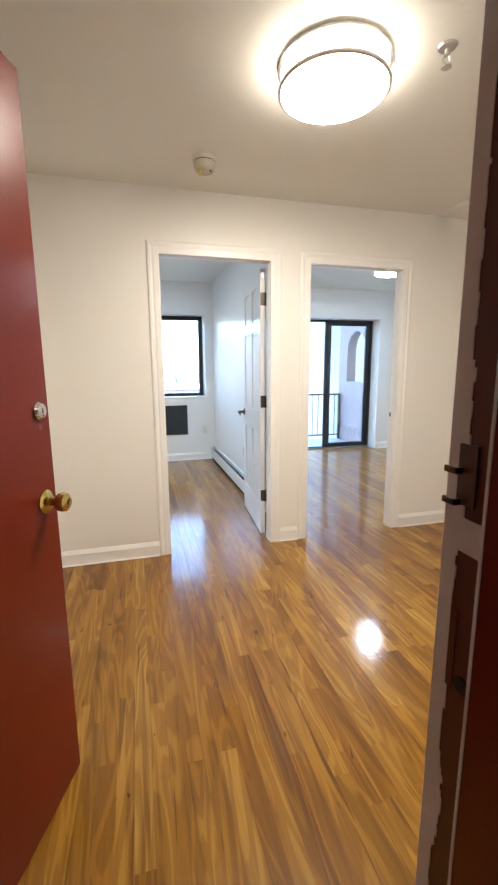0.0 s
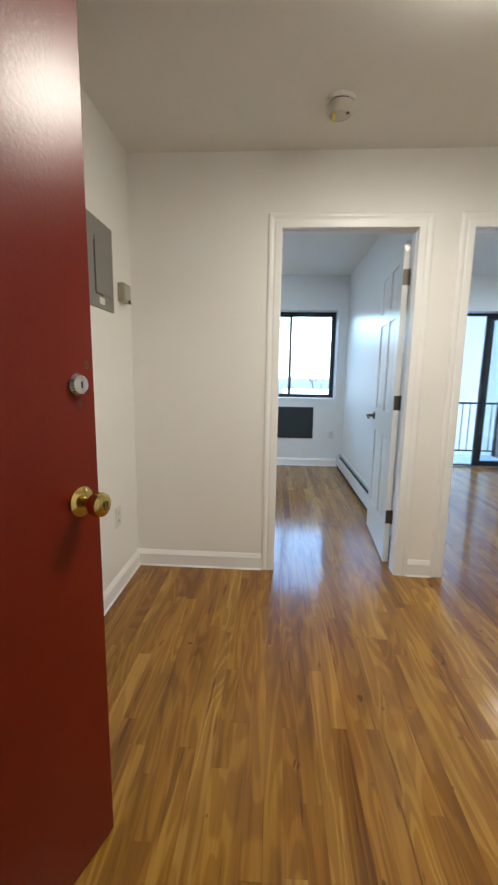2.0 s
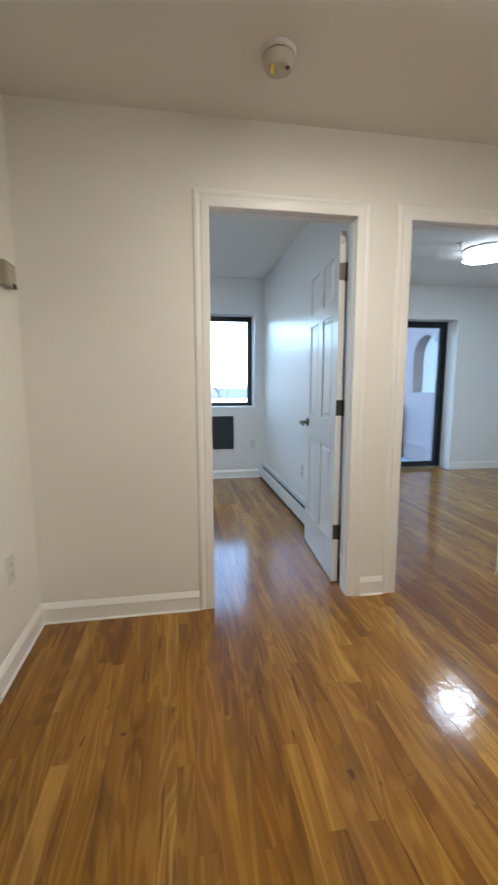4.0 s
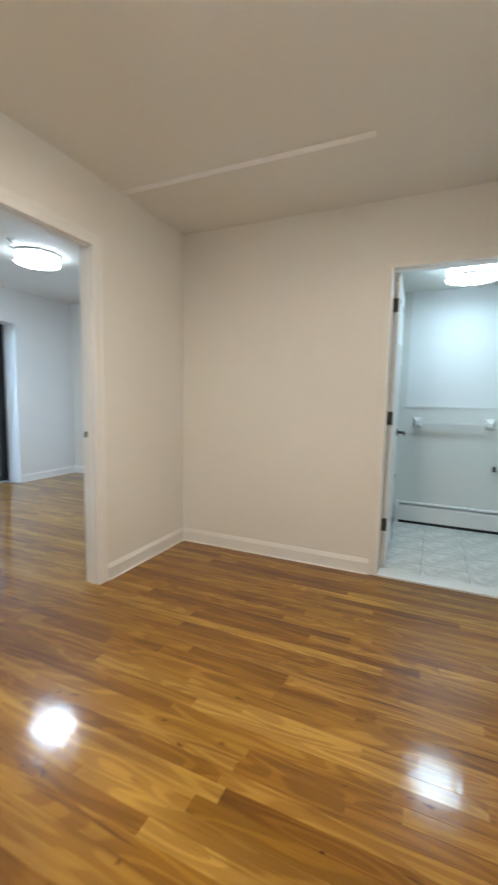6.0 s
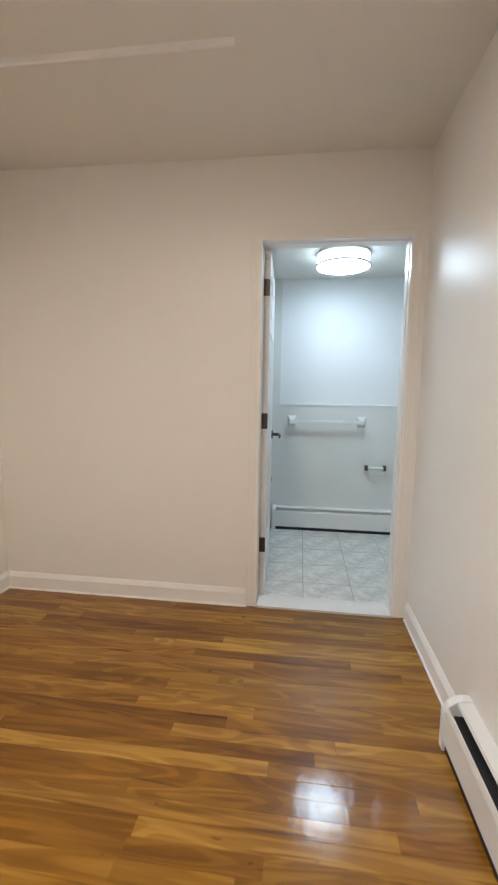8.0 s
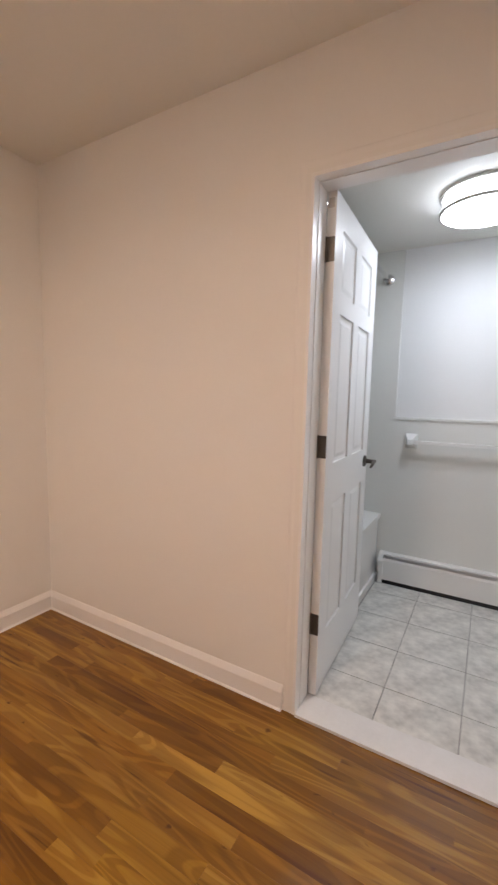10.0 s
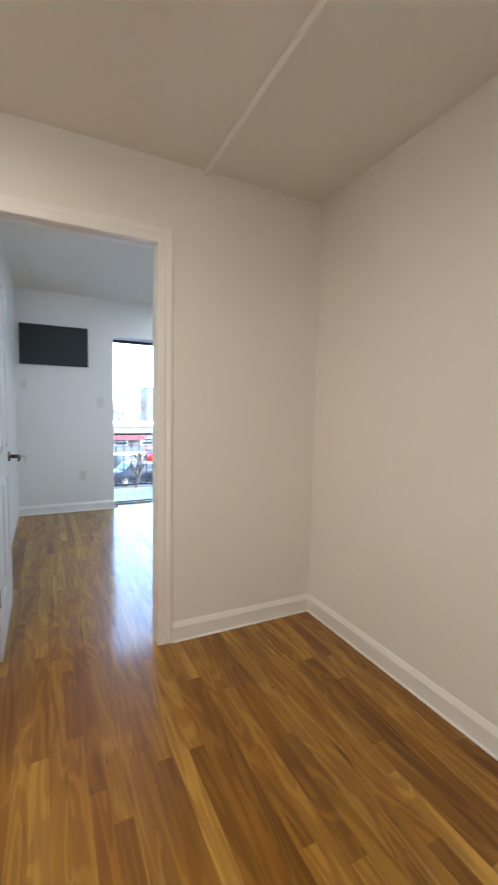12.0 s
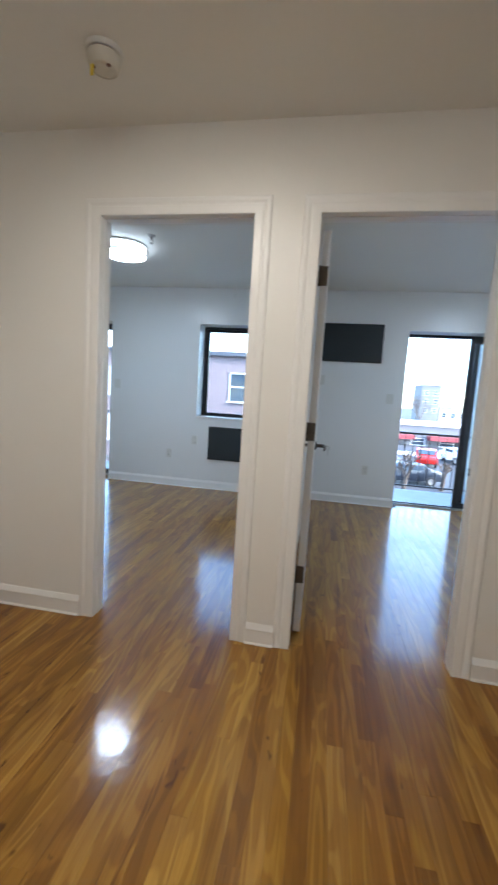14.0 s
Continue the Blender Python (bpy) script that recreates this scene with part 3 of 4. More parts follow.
for z in (1.138, 1.180):
    bm = boxes((x1 - 0.013, x1, 1.084, 1.088, z - 0.004, z + 0.004), (x1 - 0.013, x1 - 0.009, 1.084, 1.106, z - 0.004, z + 0.004), bevel=0.001)
    part("keeper_ring", bm, BRONZE, fr, "", True)
part("latch_hole", lathed([(0, 0), (0.012, 0), (0.012, 0.0015), (0, 0.0015)], 20, Matrix.Translation((x1 - 0.0005, 1.058, 0.886)) @ pose(0, 0, 0, 0, -90, 0)), BLACK, fr, "open latch hole")
part("weather_strip", boxes((x1 - 0.0115, x1 - 0.0095, 1.034, 1.0385, 0, zt - 0.01)), GREY_PAINT, fr, "thin pale sealing strip along the stop")
part("strike", boxes((x1 - 0.0015, x1 + 0.001, 1.074, 1.086, 0.87, 0.99)), BROWN, fr, "worn painted strike plate")


# ---- ceiling lamps, detectors, sprinklers ----
def ceiling_lamp(x, y, z, r, glow, side, label):
    o = thing("ceiling_lamp", pose(x, y, z), label, "ceiling lamp", "round ceiling lamps")
    part("base_pan", lathed([(0, 0), (r - 0.01, 0), (r - 0.01, -0.012), (0, -0.012)], 48), PLASTIC, o)
    part("side_band", lathed([(r - 0.014, -0.010), (r - 0.013, -0.088)], 56), side, o, "softly lit white side band", True)
    prof = [(r - 0.012, -0.086), (r - 0.020, -0.090)]
    prof += [((r - 0.020) * math.cos(a), -0.090 - 0.018 * math.sin(a)) for a in (k * math.pi / 16 for k in range(1, 8))] + [(0, -0.108)]
    part("diffuser", lathed(prof, 56), glow, o, "glowing white diffuser", True)
    part("upper_ring", ring(bmesh.new(), r, 0.010, 0.009, -0.020), NICKEL, o, "brushed metal ring", True)
    part("lower_ring", ring(bmesh.new(), r, 0.010, 0.012, -0.094), NICKEL, o, "brushed metal ring", True)
    for k in range(4):
        a = math.tau * k / 4 + 0.5
        p = Vector((math.cos(a), math.sin(a), 0)) * (r - 0.004)
        part("post", tube(bmesh.new(), p + Vector((0, 0, -0.086)), p + Vector((0, 0, -0.014)), 0.003), NICKEL, o)
    return o


ceiling_lamp(1.25, 2.285, 2.44, 0.212, GLOW_HALL, SIDE_HALL, "round lit drum lamp with metal rings on the hall ceiling")
ceiling_lamp(3.478, 5.22, 2.52, 0.205, GLOW_ROOM, SIDE_ROOM, "round lit drum lamp on the living room ceiling")
ceiling_lamp(-0.118, 5.22, 2.52, 0.205, GLOW_ROOM, SIDE_ROOM, "round lit drum lamp on the bedroom ceiling")
ceiling_lamp(4.26, 1.455, BZ, 0.195, GLOW_BATH, SIDE_BATH, "round lit cool drum lamp on the bathroom ceiling")
# unseen lamp, added behind the camera to brighten the door frame's corridor side
ceiling_lamp(0.9, -0.45, 2.44, 0.195, GLOW_STAIR, SIDE_STAIR, "unseen dim drum lamp added to light the entrance frame")


def sprinkler(x, y, z):
    o = thing("sprinkler_head", pose(x, y, z), "small metal fire sprinkler head below the ceiling", "sprinkler", "fire sprinklers")
    part("escutcheon", lathed([(0, 0), (0.034, 0), (0.030, -0.006), (0.012, -0.010), (0, -0.010)], 24), NICKEL, o, "", True)
    bm = bmesh.new()
    tube(bm, (0, 0, -0.008), (0, 0, -0.030), 0.009)
    for s in (-1, 1):
        tube(bm, (s * 0.008, 0, -0.028), (s * 0.016, 0, -0.045), 0.0028, segments=6)
        tube(bm, (s * 0.016, 0, -0.045), (0, 0, -0.064), 0.0028, segments=6)
    part("body", bm, NICKEL, o, "", True)
    part("deflector", lathed([(0, -0.064), (0.018, -0.064), (0.018, -0.067), (0, -0.067)], 16), NICKEL, o, "", True)


sprinkler(1.60, 2.10, 2.44)
sprinkler(3.12, 5.11, 2.52)
sprinkler(0.235, 5.015, 2.52)

det = thing("smoke_detector", pose(0.886, 3.098, 2.44), "round off-white smoke detector with yellow tag", "smoke detector")
part("base", lathed([(0, 0), (0.066, 0), (0.066, -0.012), (0.062, -0.018), (0, -0.018)], 36), PLASTIC, det, "", True)
part("cover", lathed([(0.055, -0.022), (0.060, -0.024), (0.059, -0.042), (0.052, -0.060), (0.045, -0.065), (0.043, -0.062), (0.031, -0.064), (0.027, -0.069), (0, -0.069)], 36), DETECTOR, det, "", True)
part("vent_slot", lathed([(0.053, -0.017), (0.055, -0.017), (0.055, -0.023), (0.053, -0.023), (0.053, -0.017)], 36), BROWN, det)
part("tag", boxes((-0.036, -0.024, -0.030, -0.027, -0.100, -0.056), bevel=0.001), YELLOW, det, "yellow pull tab")
for dx in (-0.03, 0.03):
    part("vent_hole", boxes((dx - 0.006, dx + 0.006, -0.026, -0.016, -0.0685, -0.060)), BROWN, det)


# ---- wall fittings ----
pan = thing("breaker_panel", pose(WX, 3.065, 1.74), "grey metal electrical breaker panel in the wall", "breaker panel")
part("cover", boxes((0, 0.009, -0.158, 0.158, -0.202, 0.202), bevel=0.003), PANEL_GREY, pan)
pd = part("panel_door", boxes((0.009, 0.014, -0.060, 0.130, -0.135, 0.115), bevel=0.002), PANEL_GREY, pan)
part("finger_gap", boxes((0.0088, 0.0105, -0.066, -0.060, -0.135, 0.095), (0.0088, 0.0105, -0.060, 0.02, -0.141, -0.135)), BLACK, pd)
part("label_sticker", boxes((0.0085, 0.0097, -0.020, 0.040, -0.182, -0.150)), PLASTIC, pan, "small white sticker")
bell = thing("door_chime", pose(WX, 3.36, 1.662), "small tan intercom box on the wall", "intercom")
part("body", boxes((0, 0.032, -0.055, 0.055, -0.048, 0.048), bevel=0.004), DEVICE, bell)
part("grille", boxes((0.032, 0.034, -0.030, 0.045, -0.035, 0.038), bevel=0.0008), mat("pale_grille", (0.45, 0.43, 0.36), 0.5), bell)
part("button", boxes((0.032, 0.036, 0.018, 0.050, -0.050, -0.030), bevel=0.001), BLACK, bell)


def outlet(m, label="white duplex wall outlet on a plate"):
    o = thing("wall_outlet", m, label, "outlet", "wall outlets")
    part("plate", boxes((-0.035, 0.035, -0.006, 0, -0.057, 0.057), bevel=0.002), PLASTIC, o)
    for dz in (-0.022, 0.022):
        s = part("socket", boxes((-0.016, 0.016, -0.008, -0.006, dz - 0.014, dz + 0.014), bevel=0.0009), PLASTIC, o)
        part("slots", boxes((-0.008, -0.005, -0.0085, -0.0078, dz - 0.006, dz + 0.006), (0.005, 0.008, -0.0085, -0.0078, dz - 0.006, dz + 0.006)), BLACK, s)
    return o


first = outlet(pose(WX, 3.19, 0.434, 0, 0, 90))
for m in (pose(-0.157, FY0, 0.424), pose(0.18, FY0, 0.62), pose(2.333, FY0, 0.425), pose(1.41, FY0, 0.44), pose(PX0, 4.95, 0.43, 0, 0, -90)):
    copy_thing(first, m)
for x, z, w in ((-0.903, 1.285, 0.04), (2.541, 1.294, 0.04), (1.735, 1.475, 0.035)):
    th = thing("light_switch", pose(x, FY0, z), "white wall switch plate beside the balcony door", "switch", "switch plates")
    part("plate", boxes((-w, w, -0.006, 0, -0.058, 0.058), bevel=0.002), PLASTIC, th)
    part("toggle", boxes((-0.005, 0.005, -0.016, -0.006, -0.010, 0.010), bevel=0.001), PLASTIC, th)


def ac_cover(x0, x1, z0, z1, label):
    o = thing("air_conditioner_cover", pose((x0 + x1) / 2, FY0, (z0 + z1) / 2), label, "air conditioner", "air conditioner covers")
    w, h = (x1 - x0) / 2, (z1 - z0) / 2
    part("sleeve", boxes((-w, w, -0.018, 0, -h, h), bevel=0.003), BLACK_FRAME, o)
    part("front_panel", boxes((-w + 0.012, w - 0.012, -0.026, -0.016, -h + 0.012, h - 0.012), bevel=0.004), AC_GREY, o, "flat charcoal front panel")


ac_cover(0.367, 1.157, 0.386, 0.810, "dark grey air conditioner cover under the window")
ac_cover(1.700, 2.405, 1.700, 2.143, "dark wall panel mounted high beside balcony door")


# ---- baseboard heaters ----
def heater(name, m, length, label, high=0.19, deep=0.066, gap=0.034, inside=BLACK, lip=0.56):
    """Runs along +x from 0, the wall at y = 0, its front towards -y."""
    o = thing(name, m, label, "heater", "baseboard heaters")
    e = 0.028
    part("back_plate", boxes((e, length - e, -0.006, 0, gap, high)), HEATER, o)
    hood = [(0, high), (0, high - 0.004), (-deep * (lip - 0.07), high - 0.010), (-deep * (lip - 0.03), high - 0.018), (-deep * lip, high - 0.016), (-deep * (lip - 0.04), high - 0.005)]
    part("hood", extrude(bmesh.new(), hood, "x", e, length - e), HEATER, o)
    front = [(-deep, gap), (-deep + 0.003, gap), (-deep + 0.003, high - 0.048), (-deep * 0.92, high - 0.034), (-deep * 0.85, high - 0.040), (-deep * 0.86, high - 0.031), (-deep * 0.94, high - 0.028), (-deep, high - 0.044)]
    part("front_cover", extrude(bmesh.new(), front, "x", e, length - e), HEATER, o)
    # block's colour sets the slot: black imitates its shade, enamel hides it
    part("fin_element", boxes((e, length - e, -deep * 0.75, -0.010, 0.05, high - 0.055)), inside, o, "heating element behind the cover")
    # black block fills the gap and stands in for its shade
    part("gap_shade", boxes((e, length - e, -deep + 0.006, -0.001, 0.0, gap - 0.002)), BLACK, o, "black block for the shade under the cover")
    for x0, x1 in ((0, e + 0.004), (length - e - 0.004, length)):
        cap = [(0, 0), (-deep - 0.004, 0), (-deep - 0.004, high - 0.05), (-deep * 0.86, high - 0.022), (-deep * 0.55, high - 0.003), (-deep * 0.3, high + 0.003), (0, high + 0.003)]
        part("end_cap", extrude(bmesh.new(), cap, "x", x0, x1), HEATER, o)
    return o


heater("baseboard_heater", pose(2.56, SY1, 0, 0, 0, 180), 1.55, "white steel baseboard heater along the hall wall", 0.19, 0.085)
heater("baseboard_heater", pose(PX0, 6.655, 0, 0, 0, -90), 2.2, "white baseboard heater below the glossy bedroom wall", lip=0.30)
heater("baseboard_heater", pose(BX - 0.010, 1.955, 0, 0, 0, -90), 1.45, "white baseboard heater on the tiled bathroom wall", 0.208, 0.070, 0.030, HEATER)


# ---- windows and sliding doors ----
def pane_frame(parent, name, x0, x1, y, z0, z1, w, d=0.034, wb=None):
    wb = wb or w
    f = part(name, boxes((x0, x0 + w, y - d / 2, y + d / 2, z0, z1), (x1 - w, x1, y - d / 2, y + d / 2, z0, z1),
                         (x0 + w, x1 - w, y - d / 2, y + d / 2, z1 - w, z1), (x0 + w, x1 - w, y - d / 2, y + d / 2, z0, z0 + wb), bevel=0.002), BLACK_FRAME, parent, "black aluminium sash")
    g = part("pane", boxes((x0 + w - 0.004, x1 - w + 0.004, y - 0.003, y + 0.003, z0 + wb - 0.004, z1 - w + 0.004)), GLASS, f, "clear glass")
    g.visible_shadow = False
    return f


def opening(name, x0, x1, z0, z1, mid, label, category, sash, wide, closed=True):
    y0, y1 = FY0 + 0.225, FY0 + 0.295
    o = thing(name, pose(0, 0, 0), label, category, kind="structure")
    f = 0.030
    part("window_frame", boxes((x0, x0 + f, y0, y1, z0, z1), (x1 - f, x1, y0, y1, z0, z1), (x0 + f, x1 - f, y0, y1, z1 - f, z1), (x0 + f, x1 - f, y0, y1, z0, z0 + f), bevel=0.002), BLACK_FRAME, o, "black aluminium frame")
    far_x = (x0 + f - 0.004, mid + wide * 0.6) if closed else (mid + 0.035, x1 - f + 0.004)
    pane_frame(o, sash, *far_x, y1 - 0.020, z0 + f - 0.004, z1 - f + 0.004, wide, 0.028)
    s = pane_frame(o, sash, mid - wide * 0.6, x1 - f + (0.004 if closed else -0.03), y0 + 0.018, z0 + f - 0.004, z1 - f + 0.004, wide, 0.030)
    return o, s


w1, s1 = opening("window_1", WIN[0], WIN[1], WIN[2], WIN[3], 0.83, "black-framed sliding bedroom window in a white reveal", "window", "sash", 0.034)
sd, s2 = opening("sliding_door_1", SLIDE[0], SLIDE[1], 0.0, SLIDE[2], 3.46, "black-framed glass sliding balcony door slid open", "sliding door", "door_panel", 0.056, False)
part("pull_handle", boxes((3.44, 3.462, FY0 + 0.205, FY0 + 0.228, 0.92, 1.18), bevel=0.004), BLACK_FRAME, s2, "black pull handle")
sd2, s3 = opening("sliding_door_2", SLIDE2[0], SLIDE2[1], 0.0, SLIDE2[2], -1.80, "black-framed glass sliding bedroom balcony door", "sliding door", "door_panel", 0.056)
for n, (a, b, c) in zip(("trim_sill_living", "trim_sill_bedroom"), (SLIDE, SLIDE2)):
    solid(n, boxes((a, b, FY0 + 0.18, FY0 + 0.226, 0.0, 0.018), bevel=0.003), NICKEL, "metal threshold strip of the sliding door", "sill")
solid("trim_window_sill", boxes((WIN[0] + 0.002, WIN[1] - 0.002, FY0 - 0.012, FY0 + 0.224, WIN[2], WIN[2] + 0.018), bevel=0.004), TRIM, "white painted window sill", "sill")

# ---- bathroom things ----
solid("trim_bath_saddle", boxes((EX0 - 0.012, EX1 + 0.004, DB[0] + 0.003, DB[1] - 0.003, -0.012, 0.012), bevel=0.004), MARBLE, "white marble saddle in the bathroom doorway", "threshold")
tub = thing("bathtub", pose(EX1 + 0.02, 1.985, 0), "white enamel bathtub with a straight apron", "bathtub")
L, Wd, Ht = BX - 0.010 - EX1 - 0.025, 0.745, 0.475
part("apron", boxes((0, L, 0, 0.03, 0.012, Ht - 0.02), (0, L, -0.014, 0.0, 0.0, 0.055), bevel=0.006), ENAMEL, tub)
part("rim", boxes((0, L, -0.016, 0.085, Ht - 0.03, Ht), (0, L, Wd - 0.06, Wd, Ht - 0.03, Ht), (0, 0.08, 0.085, Wd - 0.06, Ht - 0.03, Ht), (L - 0.08, L, 0.085, Wd - 0.06, Ht - 0.03, Ht), bevel=0.010), ENAMEL, tub)
part("basin", boxes((0.08, L - 0.08, 0.085, 0.10, 0.10, Ht - 0.03), (0.08, L - 0.08, Wd - 0.075, Wd - 0.06, 0.10, Ht - 0.03), (0.08, L - 0.08, 0.10, Wd - 0.075, 0.08, 0.10), (0.08, 0.095, 0.10, Wd - 0.075, 0.1, Ht - 0.03), (L - 0.095, L - 0.08, 0.10, Wd - 0.075, 0.1, Ht - 0.03)), ENAMEL, tub)

rod = thing("shower_rod", pose(BX - 0.010, 2.005, 2.045), "chrome shower curtain rod with wall flange", "shower rod")
part("flange", lathed([(0, 0), (0.036, 0), (0.034, 0.012), (0.018, 0.022), (0.0145, 0.040), (0, 0.040)], 24, pose(0, 0, 0, 0, -90, 0)), CHROME, rod, "", True)
part("rod", tube(bmesh.new(), (-0.02, 0, 0), (-1.352, 0, 0), 0.0127), CHROME, rod, "", True)

bar = thing("towel_bar", pose(BX - 0.010, 1.495, 0.992), "white ceramic towel bar on the tiled wall", "towel bar")
for s in (-1, 1):
    bm = bmesh.new()
    lo = [bm.verts.new((0, s * 0.305 + a, b)) for a, b in ((-0.038, -0.045), (0.038, -0.045), (0.038, 0.050), (-0.038, 0.050))]
    hi = [bm.verts.new((-0.075, s * 0.305 + a, b)) for a, b in ((-0.016, -0.018), (0.016, -0.018), (0.016, 0.016), (-0.016, 0.016))]
    bm.faces.new(lo), bm.faces.new(hi)
    for k in range(4):
        bm.faces.new((lo[k], lo[(k + 1) % 4], hi[(k + 1) % 4], hi[k]))
    rounded(bm, 0.006)
    part("bracket", bm, ENAMEL, bar, "white ceramic bracket", True)
part("bar", boxes((-0.066, -0.046, -0.295, 0.295, -0.010, 0.010), bevel=0.003), ENAMEL, bar, "white bar")

tp = thing("paper_holder", pose(BX - 0.010, 1.055, 0.593), "chrome toilet paper holder with white roller", "paper holder")
for s in (-1, 1):
    # bronze here stands in for the dark reflections in the chrome posts
    part("post", boxes((-0.05, 0, s * 0.078 - 0.012, s * 0.078 + 0.012, -0.022, 0.022), bevel=0.005), BRONZE, tp, "chrome post, its dark reflections put into the colour", True)
part("roller", tube(bmesh.new(), (-0.040, -0.070, 0), (-0.040, 0.070, 0), 0.012), PLASTIC, tp, "white plastic roller", True)

solid("floor_bath_bed", boxes((EX1, BX, BY0, 1.985, -0.12, -0.004)), GROUT, "grey grout bed of the bathroom floor", "floor")

# ---- balcony ----
YB = 8.06


def balcony(x0, x1, label):
    solid("balcony_floor", boxes((x0, x1, FY1, YB + 0.06, -0.22, -0.045)), CONCRETE, "grey concrete balcony floor", "balcony")
    o = thing("balcony_railing", pose(x0, YB - 0.06, -0.045), label, "railing", "balcony railings")
    w = x1 - x0
    part("top_rail", boxes((0, w, -0.022, 0.022, 0.860, 0.890), bevel=0.004), RAIL, o)
    part("bottom_rail", boxes((0, w, -0.012, 0.012, 0.075, 0.098), bevel=0.002), RAIL, o)
    n = round(w / 0.115)
    pst = mesh_of("baluster", boxes((-0.006, 0.006, -0.006, 0.006, 0.09, 0.865)), RAIL)
    for k in range(n + 1):
        b = new("baluster", pst)
        b.parent = o
        b.location = (min(max(w * k / n, 0.02), w - 0.02), 0, 0)
    for x in (0.02, w - 0.02):
        part("post", boxes((x - 0.02, x + 0.02, -0.02, 0.02, 0, 0.865)), RAIL, o)


balcony(2.1, 4.30, "black steel railing of the living room balcony")
balcony(-3.2, -0.4, "black steel railing of the bedroom balcony")

# brick side wall of the balcony with an arched opening
AY0, AY1, AZ0, ASPRING = 7.16, 7.80, 1.08, 1.66
AC, AR = (AY0 + AY1) / 2, (AY1 - AY0) / 2
bx0, bx1 = 4.325, 4.50
core = boxes((bx0, bx1, FY1, AY0, -0.22, 2.9), (bx0, bx1, AY1, YB + 0.06, -0.22, 2.9), (bx0, bx1, AY0, AY1, -0.22, AZ0))
K = 12
for k in range(K):
    a0, a1 = math.pi * k / K, math.pi * (k + 1) / K
    ya, yb = AC + AR * math.cos(a0), AC + AR * math.cos(a1)
    za, zb = ASPRING + AR * math.sin(a0), ASPRING + AR * math.sin(a1)
    v = [core.verts.new((x, y, z)) for x in (bx0, bx1) for y, z in ((ya, za), (yb, zb), (yb, 2.9), (ya, 2.9))]
    for f in ((0, 1, 2, 3), (7, 6, 5, 4), (0, 4, 5, 1), (2, 6, 7, 3)):
        core.faces.new([v[i] for i in f])
brick_wall = solid("wall_balcony", core, MORTAR, "pale pink brick balcony wall with an arched opening", "wall")


# ---- outdoors ----
GZ = -4.0
solid("ground", boxes((-400, 400, 7.4, 900, GZ - 0.3, GZ), (-400, 400, -400, 7.4, GZ - 0.3, GZ)), ASPHALT, "dark asphalt of the parking lot and streets", "ground")
for k, (x, y, w, d) in enumerate(((6.5, 24, 3.5, 0.8), (11, 25.5, 4, 0.9), (16, 48, 9, 1.6), (5, 62, 12, 2.0), (25, 75, 14, 2.5))):
    bm = bmesh.new()
    bmesh.ops.create_icosphere(bm, subdivisions=3, radius=1.0)
    for v in bm.verts:
        s = 1 + 0.35 * noise.noise(v.co * 1.7 + Vector((k * 9, 0, 0)))
        v.co = Vector((v.co.x * w * s, v.co.y * d * s, max(v.co.z, -0.1) * 0.45 * s))
    sn = thing("snow_bank", pose(x, y, GZ), "low bank of old snow at the lot's edge", "snow", "snow banks")
    part("heap", bm, SNOW, sn, "", True)


def house(name, x0, x1, y0, y1, z1, wall, label, cols, rows, ww, wh, zf, turn=0, roofing=ROOFING):
    o = thing(name, pose(x0, y0, GZ, 0, 0, turn) @ pose((x1 - x0) / 2, 0, 0), label, "building")
    w, d, h = (x1 - x0) / 2, y1 - y0, z1 - GZ
    part("wall", boxes((-w, w, 0, d, 0, h)), wall, o)
    part("roof", boxes((-w - 0.2, w + 0.2, -0.25, d + 0.2, h, h + 0.25), bevel=0.05), roofing, o)
    for i in range(cols):
        for j in range(rows):
            x, z = -w + 2 * w * (i + 0.5) / cols, zf - GZ + j * 2.9
            if z + wh < h - 0.2:
                wd = part("window", boxes((x - ww / 2, x - ww / 2 + 0.08, -0.05, 0.02, z, z + wh), (x + ww / 2 - 0.08, x + ww / 2, -0.05, 0.02, z, z + wh), (x - ww / 2, x + ww / 2, -0.05, 0.02, z + wh - 0.08, z + wh),
                                          (x - ww / 2, x + ww / 2, -0.05, 0.02, z + wh / 2 - 0.04, z + wh / 2 + 0.04), (x - ww / 2 - 0.08, x + ww / 2 + 0.08, -0.12, 0.02, z - 0.1, z)), PLASTIC, o)
                part("pane", boxes((x - ww / 2 + 0.04, x + ww / 2 - 0.04, -0.012, 0.0, z, z + wh - 0.04)), WINDOW_DARK, wd)
    return o


house("apartment_house", -12.4, 0.6, 26, 36, 3.5, STUCCO, "pale pink stucco house with white windows", 5, 2, 1.1, 1.7, -2.05)
tower = house("tower_block", 34.4, 40.7, 150, 162, 8.4, TOWER, "grey brick tower standing beyond the lot", 2, 3, 1.4, 1.6, -0.6)
house("apartment_block", 41.5, 53, 152, 164, 1.2, SIDING, "pale low apartment block beside the tower", 4, 1, 1.6, 1.6, -2.0)
side = house("clapboard_house", 5.5, 14.9, 13.2, 23.7, 5.5, SIDING, "pale clapboard house beside the balcony", 2, 1, 0.9, 1.4, -2.5, -35)
cl = mesh_of("clapboard", boxes((-4.72, 4.72, -0.03, 0.0, 0, 0.145), (-4.72, 4.72, -0.012, 0.0, 0.145, 0.16)), SIDING)
for k in range(58):
    b = new("clapboard", cl)
    b.parent = side
    b.location = (0, -0.012, 0.05 + k * 0.16)
store = house("shop_row", 2, 46, 60, 74, -1.3, TOWER, "long low shop row with snowy roof and red awning", 12, 1, 1.8, 0.9, -3.9, 0, SNOW)
